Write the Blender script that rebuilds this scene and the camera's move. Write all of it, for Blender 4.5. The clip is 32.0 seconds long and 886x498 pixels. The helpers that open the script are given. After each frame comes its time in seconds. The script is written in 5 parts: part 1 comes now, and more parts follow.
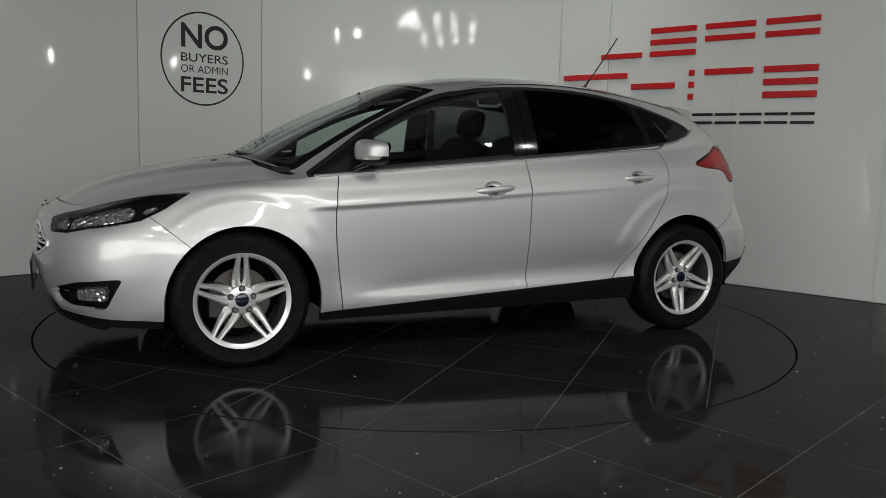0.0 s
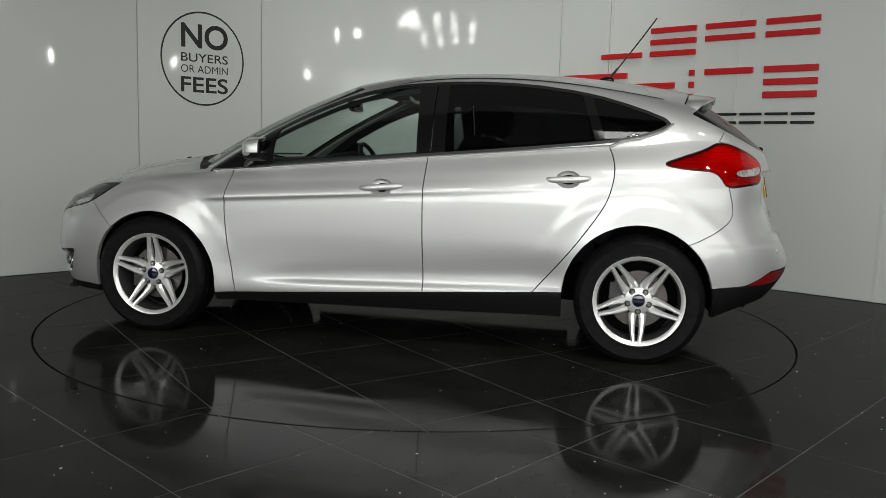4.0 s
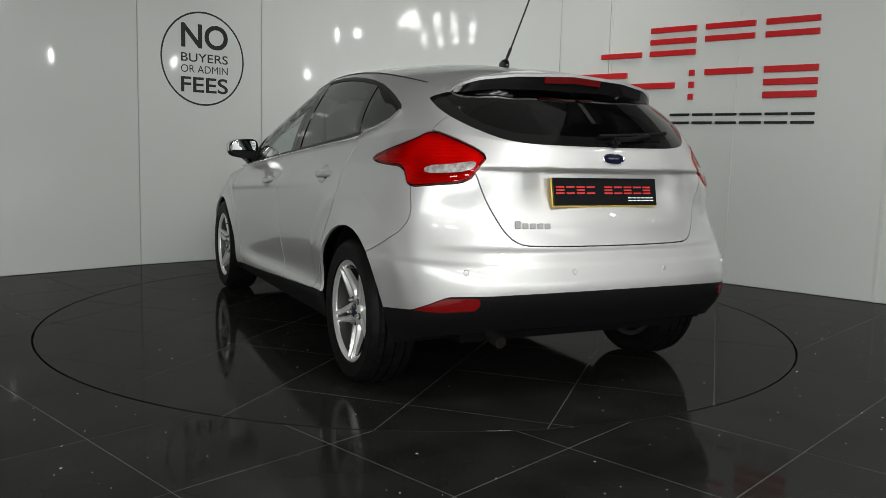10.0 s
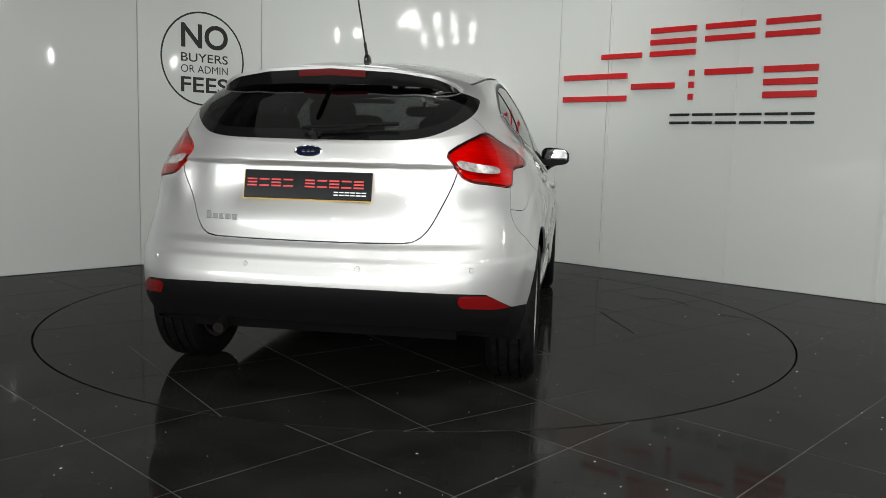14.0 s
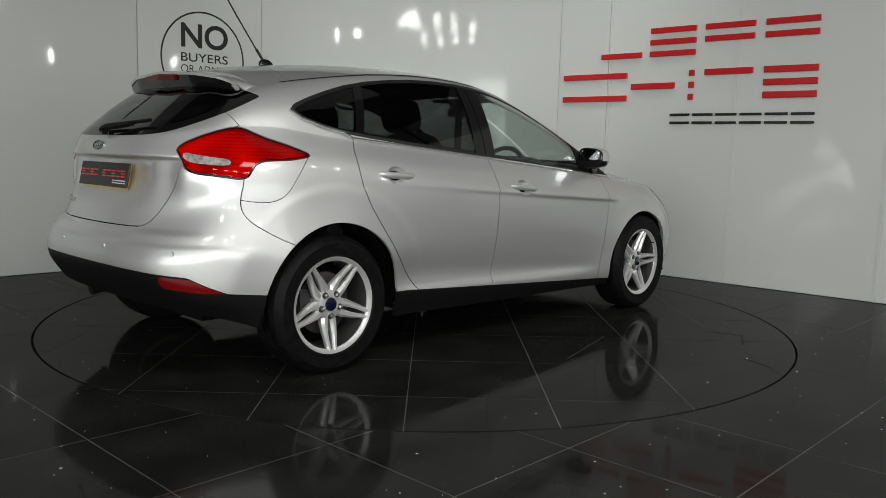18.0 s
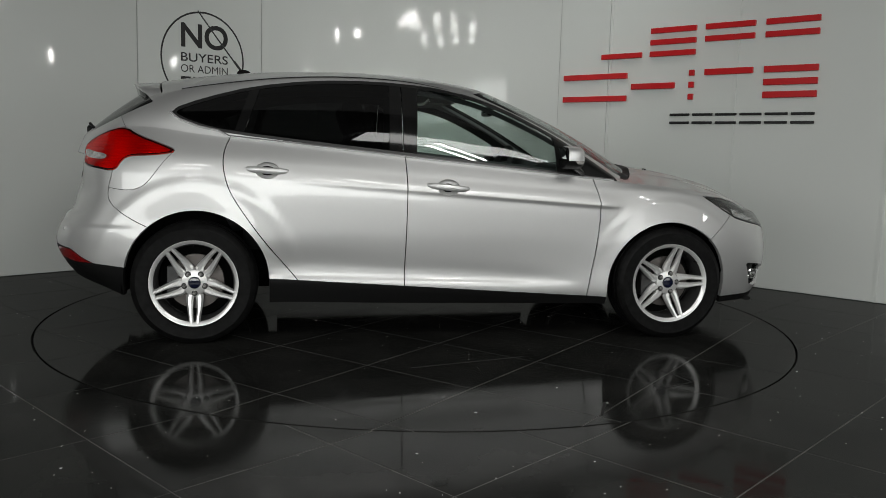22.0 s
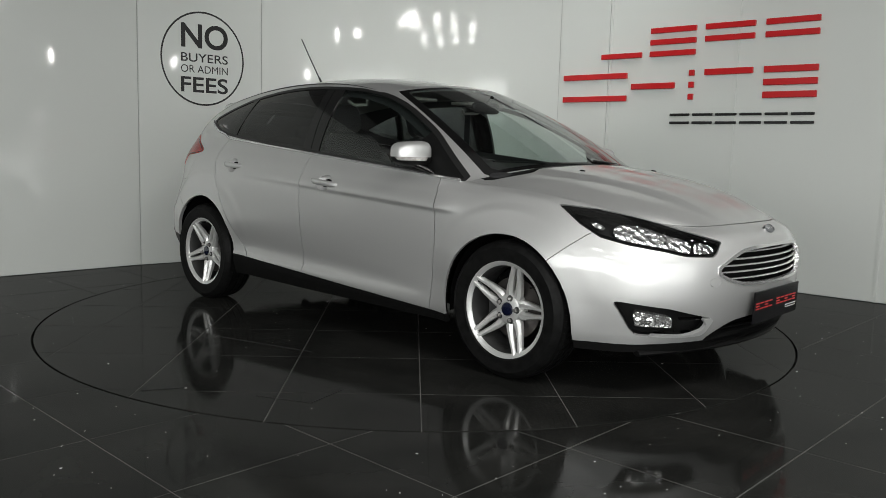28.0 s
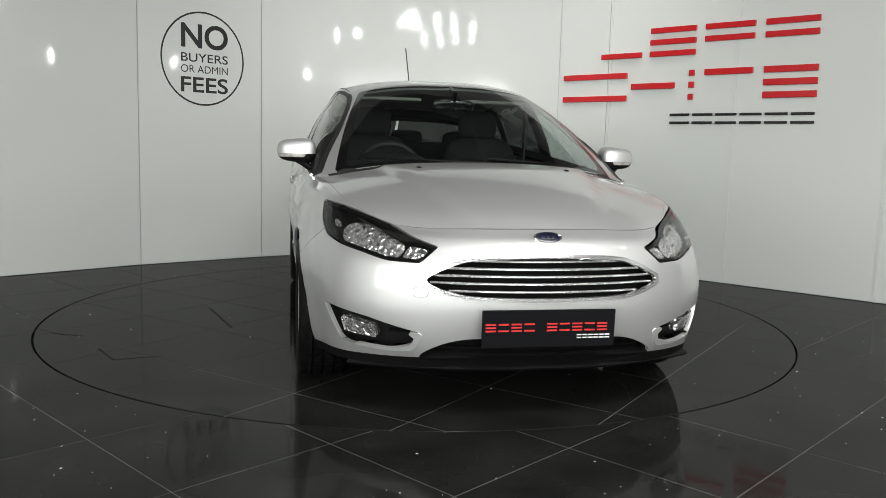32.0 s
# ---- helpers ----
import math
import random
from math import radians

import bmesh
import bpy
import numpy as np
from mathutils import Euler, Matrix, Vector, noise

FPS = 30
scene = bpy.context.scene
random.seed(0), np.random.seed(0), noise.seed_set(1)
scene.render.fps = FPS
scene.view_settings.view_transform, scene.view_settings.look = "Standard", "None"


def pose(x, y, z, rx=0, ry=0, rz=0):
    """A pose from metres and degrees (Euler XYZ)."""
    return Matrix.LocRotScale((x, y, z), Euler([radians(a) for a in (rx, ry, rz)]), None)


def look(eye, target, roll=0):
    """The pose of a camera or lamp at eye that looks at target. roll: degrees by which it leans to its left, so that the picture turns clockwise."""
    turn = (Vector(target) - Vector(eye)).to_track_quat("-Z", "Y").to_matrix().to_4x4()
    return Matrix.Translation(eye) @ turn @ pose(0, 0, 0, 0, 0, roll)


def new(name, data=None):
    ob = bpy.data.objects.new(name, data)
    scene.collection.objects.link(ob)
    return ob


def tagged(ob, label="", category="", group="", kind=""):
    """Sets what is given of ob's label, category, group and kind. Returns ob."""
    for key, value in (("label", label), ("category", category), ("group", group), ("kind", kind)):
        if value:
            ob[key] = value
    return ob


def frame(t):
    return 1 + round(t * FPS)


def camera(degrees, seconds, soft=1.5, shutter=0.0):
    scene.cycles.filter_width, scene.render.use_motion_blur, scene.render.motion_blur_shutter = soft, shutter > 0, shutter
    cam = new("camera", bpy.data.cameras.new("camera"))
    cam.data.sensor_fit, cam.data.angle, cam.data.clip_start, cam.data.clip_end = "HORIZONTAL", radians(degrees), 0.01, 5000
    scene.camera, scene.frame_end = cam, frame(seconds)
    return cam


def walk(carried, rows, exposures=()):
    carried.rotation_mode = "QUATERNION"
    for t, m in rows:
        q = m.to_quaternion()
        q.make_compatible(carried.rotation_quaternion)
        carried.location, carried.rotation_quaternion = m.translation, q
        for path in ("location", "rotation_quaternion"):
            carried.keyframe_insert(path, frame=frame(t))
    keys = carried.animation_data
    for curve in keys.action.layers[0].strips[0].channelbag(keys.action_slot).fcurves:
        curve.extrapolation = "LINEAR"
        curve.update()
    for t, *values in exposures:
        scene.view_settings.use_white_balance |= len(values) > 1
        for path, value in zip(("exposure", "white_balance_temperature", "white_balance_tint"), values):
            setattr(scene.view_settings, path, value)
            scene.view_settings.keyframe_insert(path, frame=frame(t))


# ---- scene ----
# The lens and the tripod: one still pose for the whole clip.
cam = camera(57.63, 32.0, soft=0.8)
EYE = Vector((0.0, -5.137, 1.034))
STILL = look(EYE, EYE + Vector((0.02658, 0.99252, -0.11918)), 1.556)
# the clip's camera closes down while the bright flank fills its picture
walk(cam, [(0.0, STILL), (32.0, STILL)], exposures=[(0.0, -0.98), (1.0, -1.05), (2.0, -0.95), (3.0, -0.82), (6.0, -0.66), (7.0, -0.66), (9.0, -0.6), (10.0, -0.57), (12.0, -0.5), (13.0, -0.36), (14.0, -0.37), (17.0, -0.56), (20.0, -0.86), (22.0, -0.94), (23.0, -0.97), (25.0, -0.86), (26.0, -0.78), (28.0, -0.44), (29.0, -0.29), (30.0, -0.5), (31.0, -0.38), (32.0, -0.02)])

# Turn of the platform: degrees at the start and degrees per second.
TURN_START, TURN_RATE = 203.4, -8.8434
CAR_OFFSET = (0.004, 0.088)

# ---------------------------------------------------------------- light
world = bpy.data.worlds.new("showroom_air")
scene.world = world
world.use_nodes = True
world.node_tree.nodes["Background"].inputs[0].default_value = (0.9, 0.95, 1.0, 1)
world.node_tree.nodes["Background"].inputs[1].default_value = 0.02


def area_lamp(name, m, w, h, watts, colour=(0.995, 0.995, 0.965), spread=180):
    data = bpy.data.lights.new(name, "AREA")
    data.shape, data.size, data.size_y, data.energy, data.color = "RECTANGLE", w, h, watts, colour
    data.spread = radians(spread)
    ob = new(name, data)
    ob.matrix_world = m
    return ob


# unseen light panels that fill the stage; no windows are known here
FILL_LAMPS = [(look((side * 4.7, -7.4, 1.8), (side * 0.3, -0.3, 0.9)), 4.4, 2.1) for side in (-1, 1)] + [(look((0.0, -9.2, 1.6), (0.0, -0.3, 0.9)), 6.0, 1.8), (look((6.6, -3.2, 2.35), (-2.0, 0.0, 1.6)), 4.6, 2.2)]
BATTENS, BATTEN_TURN = ((1.70, -4.50), (1.76, -4.21)), -48.0


def ceiling_and_fill_lamps():
    # a pair of fluorescent battens hung under the dark ceiling
    for x, y in BATTENS:
        area_lamp("batten_lamp", pose(x, y, 3.6, 0, 0, BATTEN_TURN), 1.5, 0.07, 42)
    # two rows of small lit panels in the ceiling behind the camera
    for y, xs in ((-6.0, (-2.1, -0.8, 0.5, 1.8)), (-8.2, (-2.6, -1.2, 0.2, 1.6))):
        for x in xs:
            area_lamp("panel_or_fill_lamp", look((x, y, 3.75), (x * 0.6, y + 3.2, 0.6)), 0.5, 0.26, 11)
    # small spots high on the right
    for x, y, z in ((3.5, -2.4, 3.09), (2.75, -2.35, 3.03), (4.4, -2.0, 2.45)):
        area_lamp("spot_lamp", look((x, y, z), (x - 3, y + 3.2, z - 1.2)), 0.07, 0.16, 5)
    # broad dim panel over the camera
    area_lamp("panel_or_fill_lamp", pose(1.9, -4.6, 4.35), 2.6, 1.0, 95)
    # added wash lamp, unseen, that brightens the top of the back wall
    area_lamp("panel_or_fill_lamp", look((0.6, 1.2, 4.2), (0.6, 2.6, 1.2)), 3.4, 0.4, 20, spread=75)
    # added fill lamp, unseen, wide and dim over the stage for bonnet and roof
    area_lamp("panel_or_fill_lamp", pose(0.0, -1.3, 4.38), 4.4, 2.6, 7)
    # unseen wide lamps: two for the plate's glints, rear and east added as fill
    for (m, w, h), watts, spread in zip(FILL_LAMPS, (114, 62, 96, 9), (125, 125, 100, 150)):
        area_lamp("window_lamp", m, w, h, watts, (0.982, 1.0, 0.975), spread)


ceiling_and_fill_lamps()


# ---------------------------------------------------------------- materials
def material(name, colour, rough=0.5, metal=0.0, coat=0.0, coat_rough=0.03, ior=1.5, spec=0.5):
    m = bpy.data.materials.new(name)
    m.use_nodes = True
    b = m.node_tree.nodes["Principled BSDF"]
    b.inputs["Base Color"].default_value = (*colour, 1)
    b.inputs["Roughness"].default_value = rough
    b.inputs["Metallic"].default_value = metal
    b.inputs["Coat Weight"].default_value = coat
    b.inputs["Coat Roughness"].default_value = coat_rough
    b.inputs["IOR"].default_value = ior
    b.inputs["Specular IOR Level"].default_value = spec
    return m


def bsdf(m):
    return m.node_tree.nodes["Principled BSDF"]


def add_noise(m, scale, lo, hi, target="Roughness", detail=4.0, coords="Object"):
    """Let a noise of that scale move one value of the material between lo and hi."""
    nt = m.node_tree
    tc, no, mr = nt.nodes.new("ShaderNodeTexCoord"), nt.nodes.new("ShaderNodeTexNoise"), nt.nodes.new("ShaderNodeMapRange")
    no.inputs["Scale"].default_value, no.inputs["Detail"].default_value = scale, detail
    mr.inputs["From Min"].default_value, mr.inputs["From Max"].default_value = 0.3, 0.7
    mr.inputs["To Min"].default_value, mr.inputs["To Max"].default_value = lo, hi
    nt.links.new(tc.outputs[coords], no.inputs["Vector"])
    nt.links.new(no.outputs["Fac"], mr.inputs["Value"])
    nt.links.new(mr.outputs["Result"], bsdf(m).inputs[target])
    return no


def add_tint(m, scale, a, b, detail=5.0, lo=0.35, hi=0.65):
    """Mottle the base colour between a and b."""
    nt = m.node_tree
    tc, no, ra = nt.nodes.new("ShaderNodeTexCoord"), nt.nodes.new("ShaderNodeTexNoise"), nt.nodes.new("ShaderNodeValToRGB")
    no.inputs["Scale"].default_value, no.inputs["Detail"].default_value = scale, detail
    ra.color_ramp.elements[0].position, ra.color_ramp.elements[0].color = lo, (*a, 1)
    ra.color_ramp.elements[1].position, ra.color_ramp.elements[1].color = hi, (*b, 1)
    nt.links.new(tc.outputs["Object"], no.inputs["Vector"])
    nt.links.new(no.outputs["Fac"], ra.inputs["Fac"])
    nt.links.new(ra.outputs["Color"], bsdf(m).inputs["Base Color"])


def add_bump(m, scale, height, detail=3.0, coat=False):
    nt = m.node_tree
    tc, no, bu = nt.nodes.new("ShaderNodeTexCoord"), nt.nodes.new("ShaderNodeTexNoise"), nt.nodes.new("ShaderNodeBump")
    no.inputs["Scale"].default_value, no.inputs["Detail"].default_value = scale, detail
    bu.inputs["Strength"].default_value, bu.inputs["Distance"].default_value = 1.0, height
    nt.links.new(tc.outputs["Object"], no.inputs["Vector"])
    nt.links.new(no.outputs["Fac"], bu.inputs["Height"])
    nt.links.new(bu.outputs["Normal"], bsdf(m).inputs["Normal"])
    if coat:
        nt.links.new(bu.outputs["Normal"], bsdf(m).inputs["Coat Normal"])


def pane(name, tint, mirror=0.08, rough=0.0):
    """A thin pane: what passes through is tinted, and the room is mirrored more at a glance."""
    m = bpy.data.materials.new(name)
    m.use_nodes = True
    nt = m.node_tree
    nt.nodes.remove(nt.nodes["Principled BSDF"])
    tr, gl, lw, po, ma, mi = (nt.nodes.new("ShaderNode" + k) for k in ("BsdfTransparent", "BsdfGlossy", "LayerWeight", "Math", "Math", "MixShader"))
    tr.inputs["Color"].default_value = (*tint, 1)
    gl.inputs["Roughness"].default_value = rough
    # both faces of a thin pane mirror alike: 8 % straight on, all of it at a glancing view
    lw.inputs["Blend"].default_value = 0.5
    po.operation, po.inputs[1].default_value = "POWER", 4.0
    ma.operation, ma.inputs[1].default_value, ma.inputs[2].default_value = "MULTIPLY_ADD", 0.92, mirror
    for a, b in ((lw.outputs["Facing"], po.inputs[0]), (po.outputs[0], ma.inputs[0]), (ma.outputs[0], mi.inputs[0]), (tr.outputs[0], mi.inputs[1]), (gl.outputs[0], mi.inputs[2]), (mi.outputs[0], nt.nodes["Material Output"].inputs["Surface"])):
        nt.links.new(a, b)
    return m


def add_flutes(m, axis, scale, height, distortion=0.0):
    """Fine parallel ribs, like pressed lamp optics."""
    nt = m.node_tree
    tc, wa, bu = nt.nodes.new("ShaderNodeTexCoord"), nt.nodes.new("ShaderNodeTexWave"), nt.nodes.new("ShaderNodeBump")
    wa.bands_direction = axis
    wa.inputs["Scale"].default_value, wa.inputs["Distortion"].default_value, wa.inputs["Detail"].default_value = scale, distortion, 1.0
    bu.inputs["Strength"].default_value, bu.inputs["Distance"].default_value = 1.0, height
    nt.links.new(tc.outputs["Object"], wa.inputs["Vector"])
    nt.links.new(wa.outputs["Fac"], bu.inputs["Height"])
    nt.links.new(bu.outputs["Normal"], bsdf(m).inputs["Normal"])


PAINT = material("silver_metallic_paint", (0.67, 0.67, 0.665), 0.53, 0.82, 1.0, 0.010)
bsdf(PAINT).inputs["Coat IOR"].default_value = 1.58
add_noise(PAINT, 900, 0.49, 0.58, detail=1.0)
BLACK_PLASTIC = material("black_grained_plastic", (0.006, 0.006, 0.006), 0.5, spec=0.14)
add_bump(BLACK_PLASTIC, 700, 0.0006)
GLOSS_BLACK = material("gloss_black", (0.006, 0.006, 0.006), 0.08)
# near black: shade of panel gaps, recesses and underbody put into the colour
SHADOW_GAP = material("inner_shade_black", (0.004, 0.004, 0.004), 0.9, spec=0.08)
RUBBER = material("tyre_rubber", (0.006, 0.006, 0.006), 0.5, spec=0.10)
add_tint(RUBBER, 30, (0.003, 0.003, 0.003), (0.008, 0.008, 0.008))
SEAL = material("rubber_seal", (0.01, 0.01, 0.01), 0.45)
CHROME = material("bright_chrome", (0.82, 0.82, 0.82), 0.07, 1.0)
SATIN = material("satin_trim", (0.85, 0.85, 0.85), 0.30, 0.7)
BAR_CHROME = material("bright_grille_bar", (0.85, 0.85, 0.85), 0.2, 0.85)
ALLOY = material("painted_alloy", (0.74, 0.74, 0.73), 0.34, 0.62, 0.9, 0.03)
# silver alloy painted dark for the shade inside the wheel
ALLOY_SHADED = material("shaded_wheel_alloy", (0.06, 0.06, 0.06), 0.5, 0.5)
add_noise(ALLOY_SHADED, 40, 0.35, 0.6)
# disc colour lowered for the shade behind the spokes
DISC = material("shaded_brake_disc", (0.12, 0.11, 0.105), 0.45, 1.0)
STEEL = material("brake_steel", (0.35, 0.34, 0.33), 0.35, 1.0)
add_noise(STEEL, 60, 0.25, 0.5)
LIGHT_GLASS = pane("clear_lamp_cover", (0.97, 0.97, 0.97))
GLASS = pane("lightly_tinted_glass", (0.72, 0.80, 0.77))
SCREEN = pane("windscreen_glass", (0.74, 0.80, 0.78))
PRIVACY = pane("dark_privacy_glass", (0.085, 0.09, 0.09), 0.06)
RED_LENS = pane("red_lamp_lens", (0.80, 0.075, 0.06), 0.04)
LAMP_BACK = material("red_lamp_backing", (0.75, 0.12, 0.10), 0.45, 0.0)
add_tint(LAMP_BACK, 5, (0.42, 0.022, 0.016), (0.88, 0.085, 0.05), 1.0, 0.36, 0.60)
add_flutes(LAMP_BACK, "Z", 22, 0.0025)
RED_SOLID = material("dark_red_lens_rib", (0.22, 0.004, 0.004), 0.15, 0.0, 1.0)
LAMP_EDGE = material("blackish_red_lamp_edge", (0.02, 0.002, 0.002), 0.15)
BRAKE_RED = material("dark_red_brake_lens", (0.085, 0.003, 0.003), 0.25, spec=0.3)
RED_REFLECTOR = material("red_reflector", (0.17, 0.004, 0.005), 0.12, 0.0, 1.0)
CLEAR_LENS = material("clear_lamp_lens", (0.5, 0.47, 0.46), 0.2, 0.3, 1.0)
add_tint(CLEAR_LENS, 45, (0.3, 0.27, 0.26), (0.62, 0.6, 0.58), 2.0)
LETTERING = material("dull_bright_lettering", (0.3, 0.3, 0.3), 0.4, 0.8)
# exhaust steel painted near black for the shade under the car
EXHAUST_SHADED = material("shaded_exhaust_steel", (0.012, 0.011, 0.010), 0.75, spec=0.2)
add_tint(EXHAUST_SHADED, 20, (0.008, 0.007, 0.006), (0.02, 0.016, 0.013))
AMBER = material("amber_bulb", (0.75, 0.30, 0.05), 0.2, 0.0, 1.0)
REFLECTOR = material("lamp_reflector", (0.95, 0.95, 0.95), 0.24, 0.9)
add_bump(REFLECTOR, 48, 0.02, 0.5)
BADGE_BLUE = material("dark_blue_enamel", (0.004, 0.006, 0.022), 0.15, 0.0, 1.0)
PLATE_BLACK = material("black_show_plate", (0.005, 0.005, 0.006), 0.2, spec=0.2)
LAMP_MASK = material("black_lamp_mask", (0.006, 0.006, 0.006), 0.4, spec=0.25)
PLATE_RED = material("red_plate_print", (0.62, 0.03, 0.03), 0.35)
PLATE_WHITE = material("white_plate_print", (0.8, 0.8, 0.8), 0.35)
PLATE_YELLOW = material("yellow_plate_edge", (0.75, 0.50, 0.05), 0.3)
CABIN = material("charcoal_cabin_trim", (0.018, 0.018, 0.019), 0.65)
add_bump(CABIN, 300, 0.0008)
FABRIC = material("charcoal_seat_fabric", (0.014, 0.014, 0.015), 0.9)
add_bump(FABRIC, 600, 0.001)
HEADLINER = material("pale_grey_headlining", (0.40, 0.385, 0.355), 0.95)
MIRROR = material("mirror_glass", (0.85, 0.86, 0.87), 0.02, 1.0)

WALL = material("gloss_white_wall_panel", (0.66, 0.68, 0.655), 0.05)
add_noise(WALL, 2.2, 0.03, 0.08)
add_bump(WALL, 1.6, 0.005, 1.5)
GROOVE = material("grey_panel_joint", (0.42, 0.43, 0.42), 0.6)
SIGN_RED = material("red_sign_acrylic", (0.55, 0.012, 0.015), 0.3)
SIGN_BLACK = material("black_sign_vinyl", (0.01, 0.01, 0.01), 0.35)


def polished_tile(name, dark, pale):
    """Dark stone under a thin, low polish: matt body and a weak mirror that the Fresnel term drives."""
    m = bpy.data.materials.new(name)
    m.use_nodes = True
    nt = m.node_tree
    nt.nodes.remove(nt.nodes["Principled BSDF"])
    di, gl, fr, sc, mi, tc, no, ra, n2, mr = (nt.nodes.new("ShaderNode" + k) for k in ("BsdfDiffuse", "BsdfGlossy", "Fresnel", "Math", "MixShader", "TexCoord", "TexNoise", "ValToRGB", "TexNoise", "MapRange"))
    no.inputs["Scale"].default_value, no.inputs["Detail"].default_value = 3.0, 9.0
    ra.color_ramp.elements[0].position, ra.color_ramp.elements[0].color = 0.35, dark
    ra.color_ramp.elements[1].position, ra.color_ramp.elements[1].color = 0.7, pale
    n2.inputs["Scale"].default_value, n2.inputs["Detail"].default_value, n2.inputs["Distortion"].default_value = 1.5, 7.0, 1.6
    mr.inputs["From Min"].default_value, mr.inputs["From Max"].default_value, mr.inputs["To Min"].default_value, mr.inputs["To Max"].default_value = 0.42, 0.66, 0.055, 0.145
    fr.inputs["IOR"].default_value = 1.4
    # the worn polish mirrors less than a fresh one
    sc.operation, sc.inputs[1].default_value = "MULTIPLY", 0.44
    for a, b in ((tc.outputs["Object"], no.inputs["Vector"]), (no.outputs["Fac"], ra.inputs["Fac"]), (ra.outputs["Color"], di.inputs["Color"]), (tc.outputs["Object"], n2.inputs["Vector"]),
                 (n2.outputs["Fac"], mr.inputs["Value"]), (mr.outputs["Result"], gl.inputs["Roughness"]), (fr.outputs[0], sc.inputs[0]), (sc.outputs[0], mi.inputs[0]), (di.outputs[0], mi.inputs[1]), (gl.outputs[0], mi.inputs[2]), (mi.outputs[0], nt.nodes["Material Output"].inputs["Surface"])):
        nt.links.new(a, b)
    return m


FLOOR = polished_tile("polished_charcoal_tile", (0.0115, 0.0118, 0.0110, 1), (0.021, 0.021, 0.0195, 1))
GROUT = polished_tile("worn_grey_grout", (0.07, 0.07, 0.067, 1), (0.14, 0.138, 0.131, 1))
FLECK = material("pale_dust_fleck", (0.75, 0.75, 0.72), 0.7)
RING_BLACK = material("black_turntable_gap", (0.002, 0.002, 0.002), 0.9)
CEILING = material("dark_showroom_ceiling", (0.05, 0.05, 0.05), 0.9)
add_tint(CEILING, 1.3, (0.03, 0.03, 0.03), (0.07, 0.07, 0.07))
HOUSING = material("white_enamelled_metal", (0.7, 0.7, 0.69), 0.4)
ROOM = material("grey_showroom_wall", (0.16, 0.16, 0.16), 0.8)
add_tint(ROOM, 0.9, (0.12, 0.12, 0.12), (0.2, 0.2, 0.2))


# ---------------------------------------------------------------- mesh tools
def part(name, bm, mat, parent=None, label="", smooth=None):
    """Link a bmesh, or a pair of points and faces, as ONE mesh object under a thing or a part."""
    me = bpy.data.meshes.new(name)
    if isinstance(bm, tuple):
        me.from_pydata([tuple(float(c) for c in v[:3]) for v in bm[0]], [], [tuple(f) for f in bm[1]])
    else:
        bm.to_mesh(me)
        bm.free()
    me.materials.append(mat)
    ob = new(name, me)
    if smooth is not None:
        me.polygons.foreach_set("use_smooth", [True] * len(me.polygons))
        me.set_sharp_from_angle(angle=radians(smooth))
    if parent is not None:
        ob.parent = parent
    if label:
        tagged(ob, label)
    return ob


def box(cx, cy, cz, lx, ly, lz, bevel=0.0, segments=2):
    bm = bmesh.new()
    bmesh.ops.create_cube(bm, size=1, matrix=Matrix.Translation((cx, cy, cz)) @ Matrix.Diagonal((lx, ly, lz, 1)))
    if bevel:
        bmesh.ops.bevel(bm, geom=bm.edges[:], offset=bevel, segments=segments, affect="EDGES", profile=0.5)
    return bm


def lathe(profile, steps=48, axis="Y", close=False):
    """Turn a profile of (radius, along) round an axis."""
    V, F, n = [], [], len(profile)
    for i in range(steps):
        a = 2 * math.pi * i / steps
        c, s = math.cos(a), math.sin(a)
        for r, h in profile:
            V.append((r * c, h, r * s) if axis == "Y" else (r * c, r * s, h))
    for i in range(steps):
        for j in range(n if close else n - 1):
            a, b = i * n + j, i * n + (j + 1) % n
            c, d = ((i + 1) % steps) * n + (j + 1) % n, ((i + 1) % steps) * n + j
            F.append((a, b, c, d) if axis == "Y" else (a, d, c, b))
    return V, F


def tube(points, radius, sides=8, closed=False, flat=1.0):
    """A round bar along points (flat squashes it across)."""
    P = [Vector(q) for q in points]
    V, F, n = [], [], len(P)
    for i, q in enumerate(P):
        a, b = (P[i - 1], P[(i + 1) % n]) if closed else (P[max(i - 1, 0)], P[min(i + 1, n - 1)])
        d = (b - a).normalized()
        u = d.cross(Vector((0, 0, 1)) if abs(d.z) < 0.95 else Vector((1, 0, 0))).normalized()
        w = u.cross(d)
        for k in range(sides):
            t = 2 * math.pi * k / sides
            V.append(q + u * (radius * math.cos(t)) + w * (radius * flat * math.sin(t)))
    for i in range(n if closed else n - 1):
        for k in range(sides):
            F.append((i * sides + k, i * sides + (k + 1) % sides, ((i + 1) % n) * sides + (k + 1) % sides, ((i + 1) % n) * sides + k))
    if not closed:
        F += [tuple(range(sides))[::-1], tuple((n - 1) * sides + k for k in range(sides))]
    return V, F


def prism(poly, depth, place, bevel=0.0):
    """A flat outline pushed to a depth; place maps (a, b, d) to a point."""
    n = len(poly)
    V = [place(a, b, 0) for a, b in poly] + [place(a, b, depth) for a, b in poly]
    F = [tuple(range(n))[::-1], tuple(range(n, 2 * n))] + [(i, (i + 1) % n, n + (i + 1) % n, n + i) for i in range(n)]
    return V, F


def joined(*meshes):
    V, F = [], []
    for v, f in meshes:
        k = len(V)
        V += list(v)
        F += [tuple(i + k for i in g) for g in f]
    return V, F


def moved(mesh, m):
    return [m @ Vector(v[:3]) for v in mesh[0]], mesh[1]


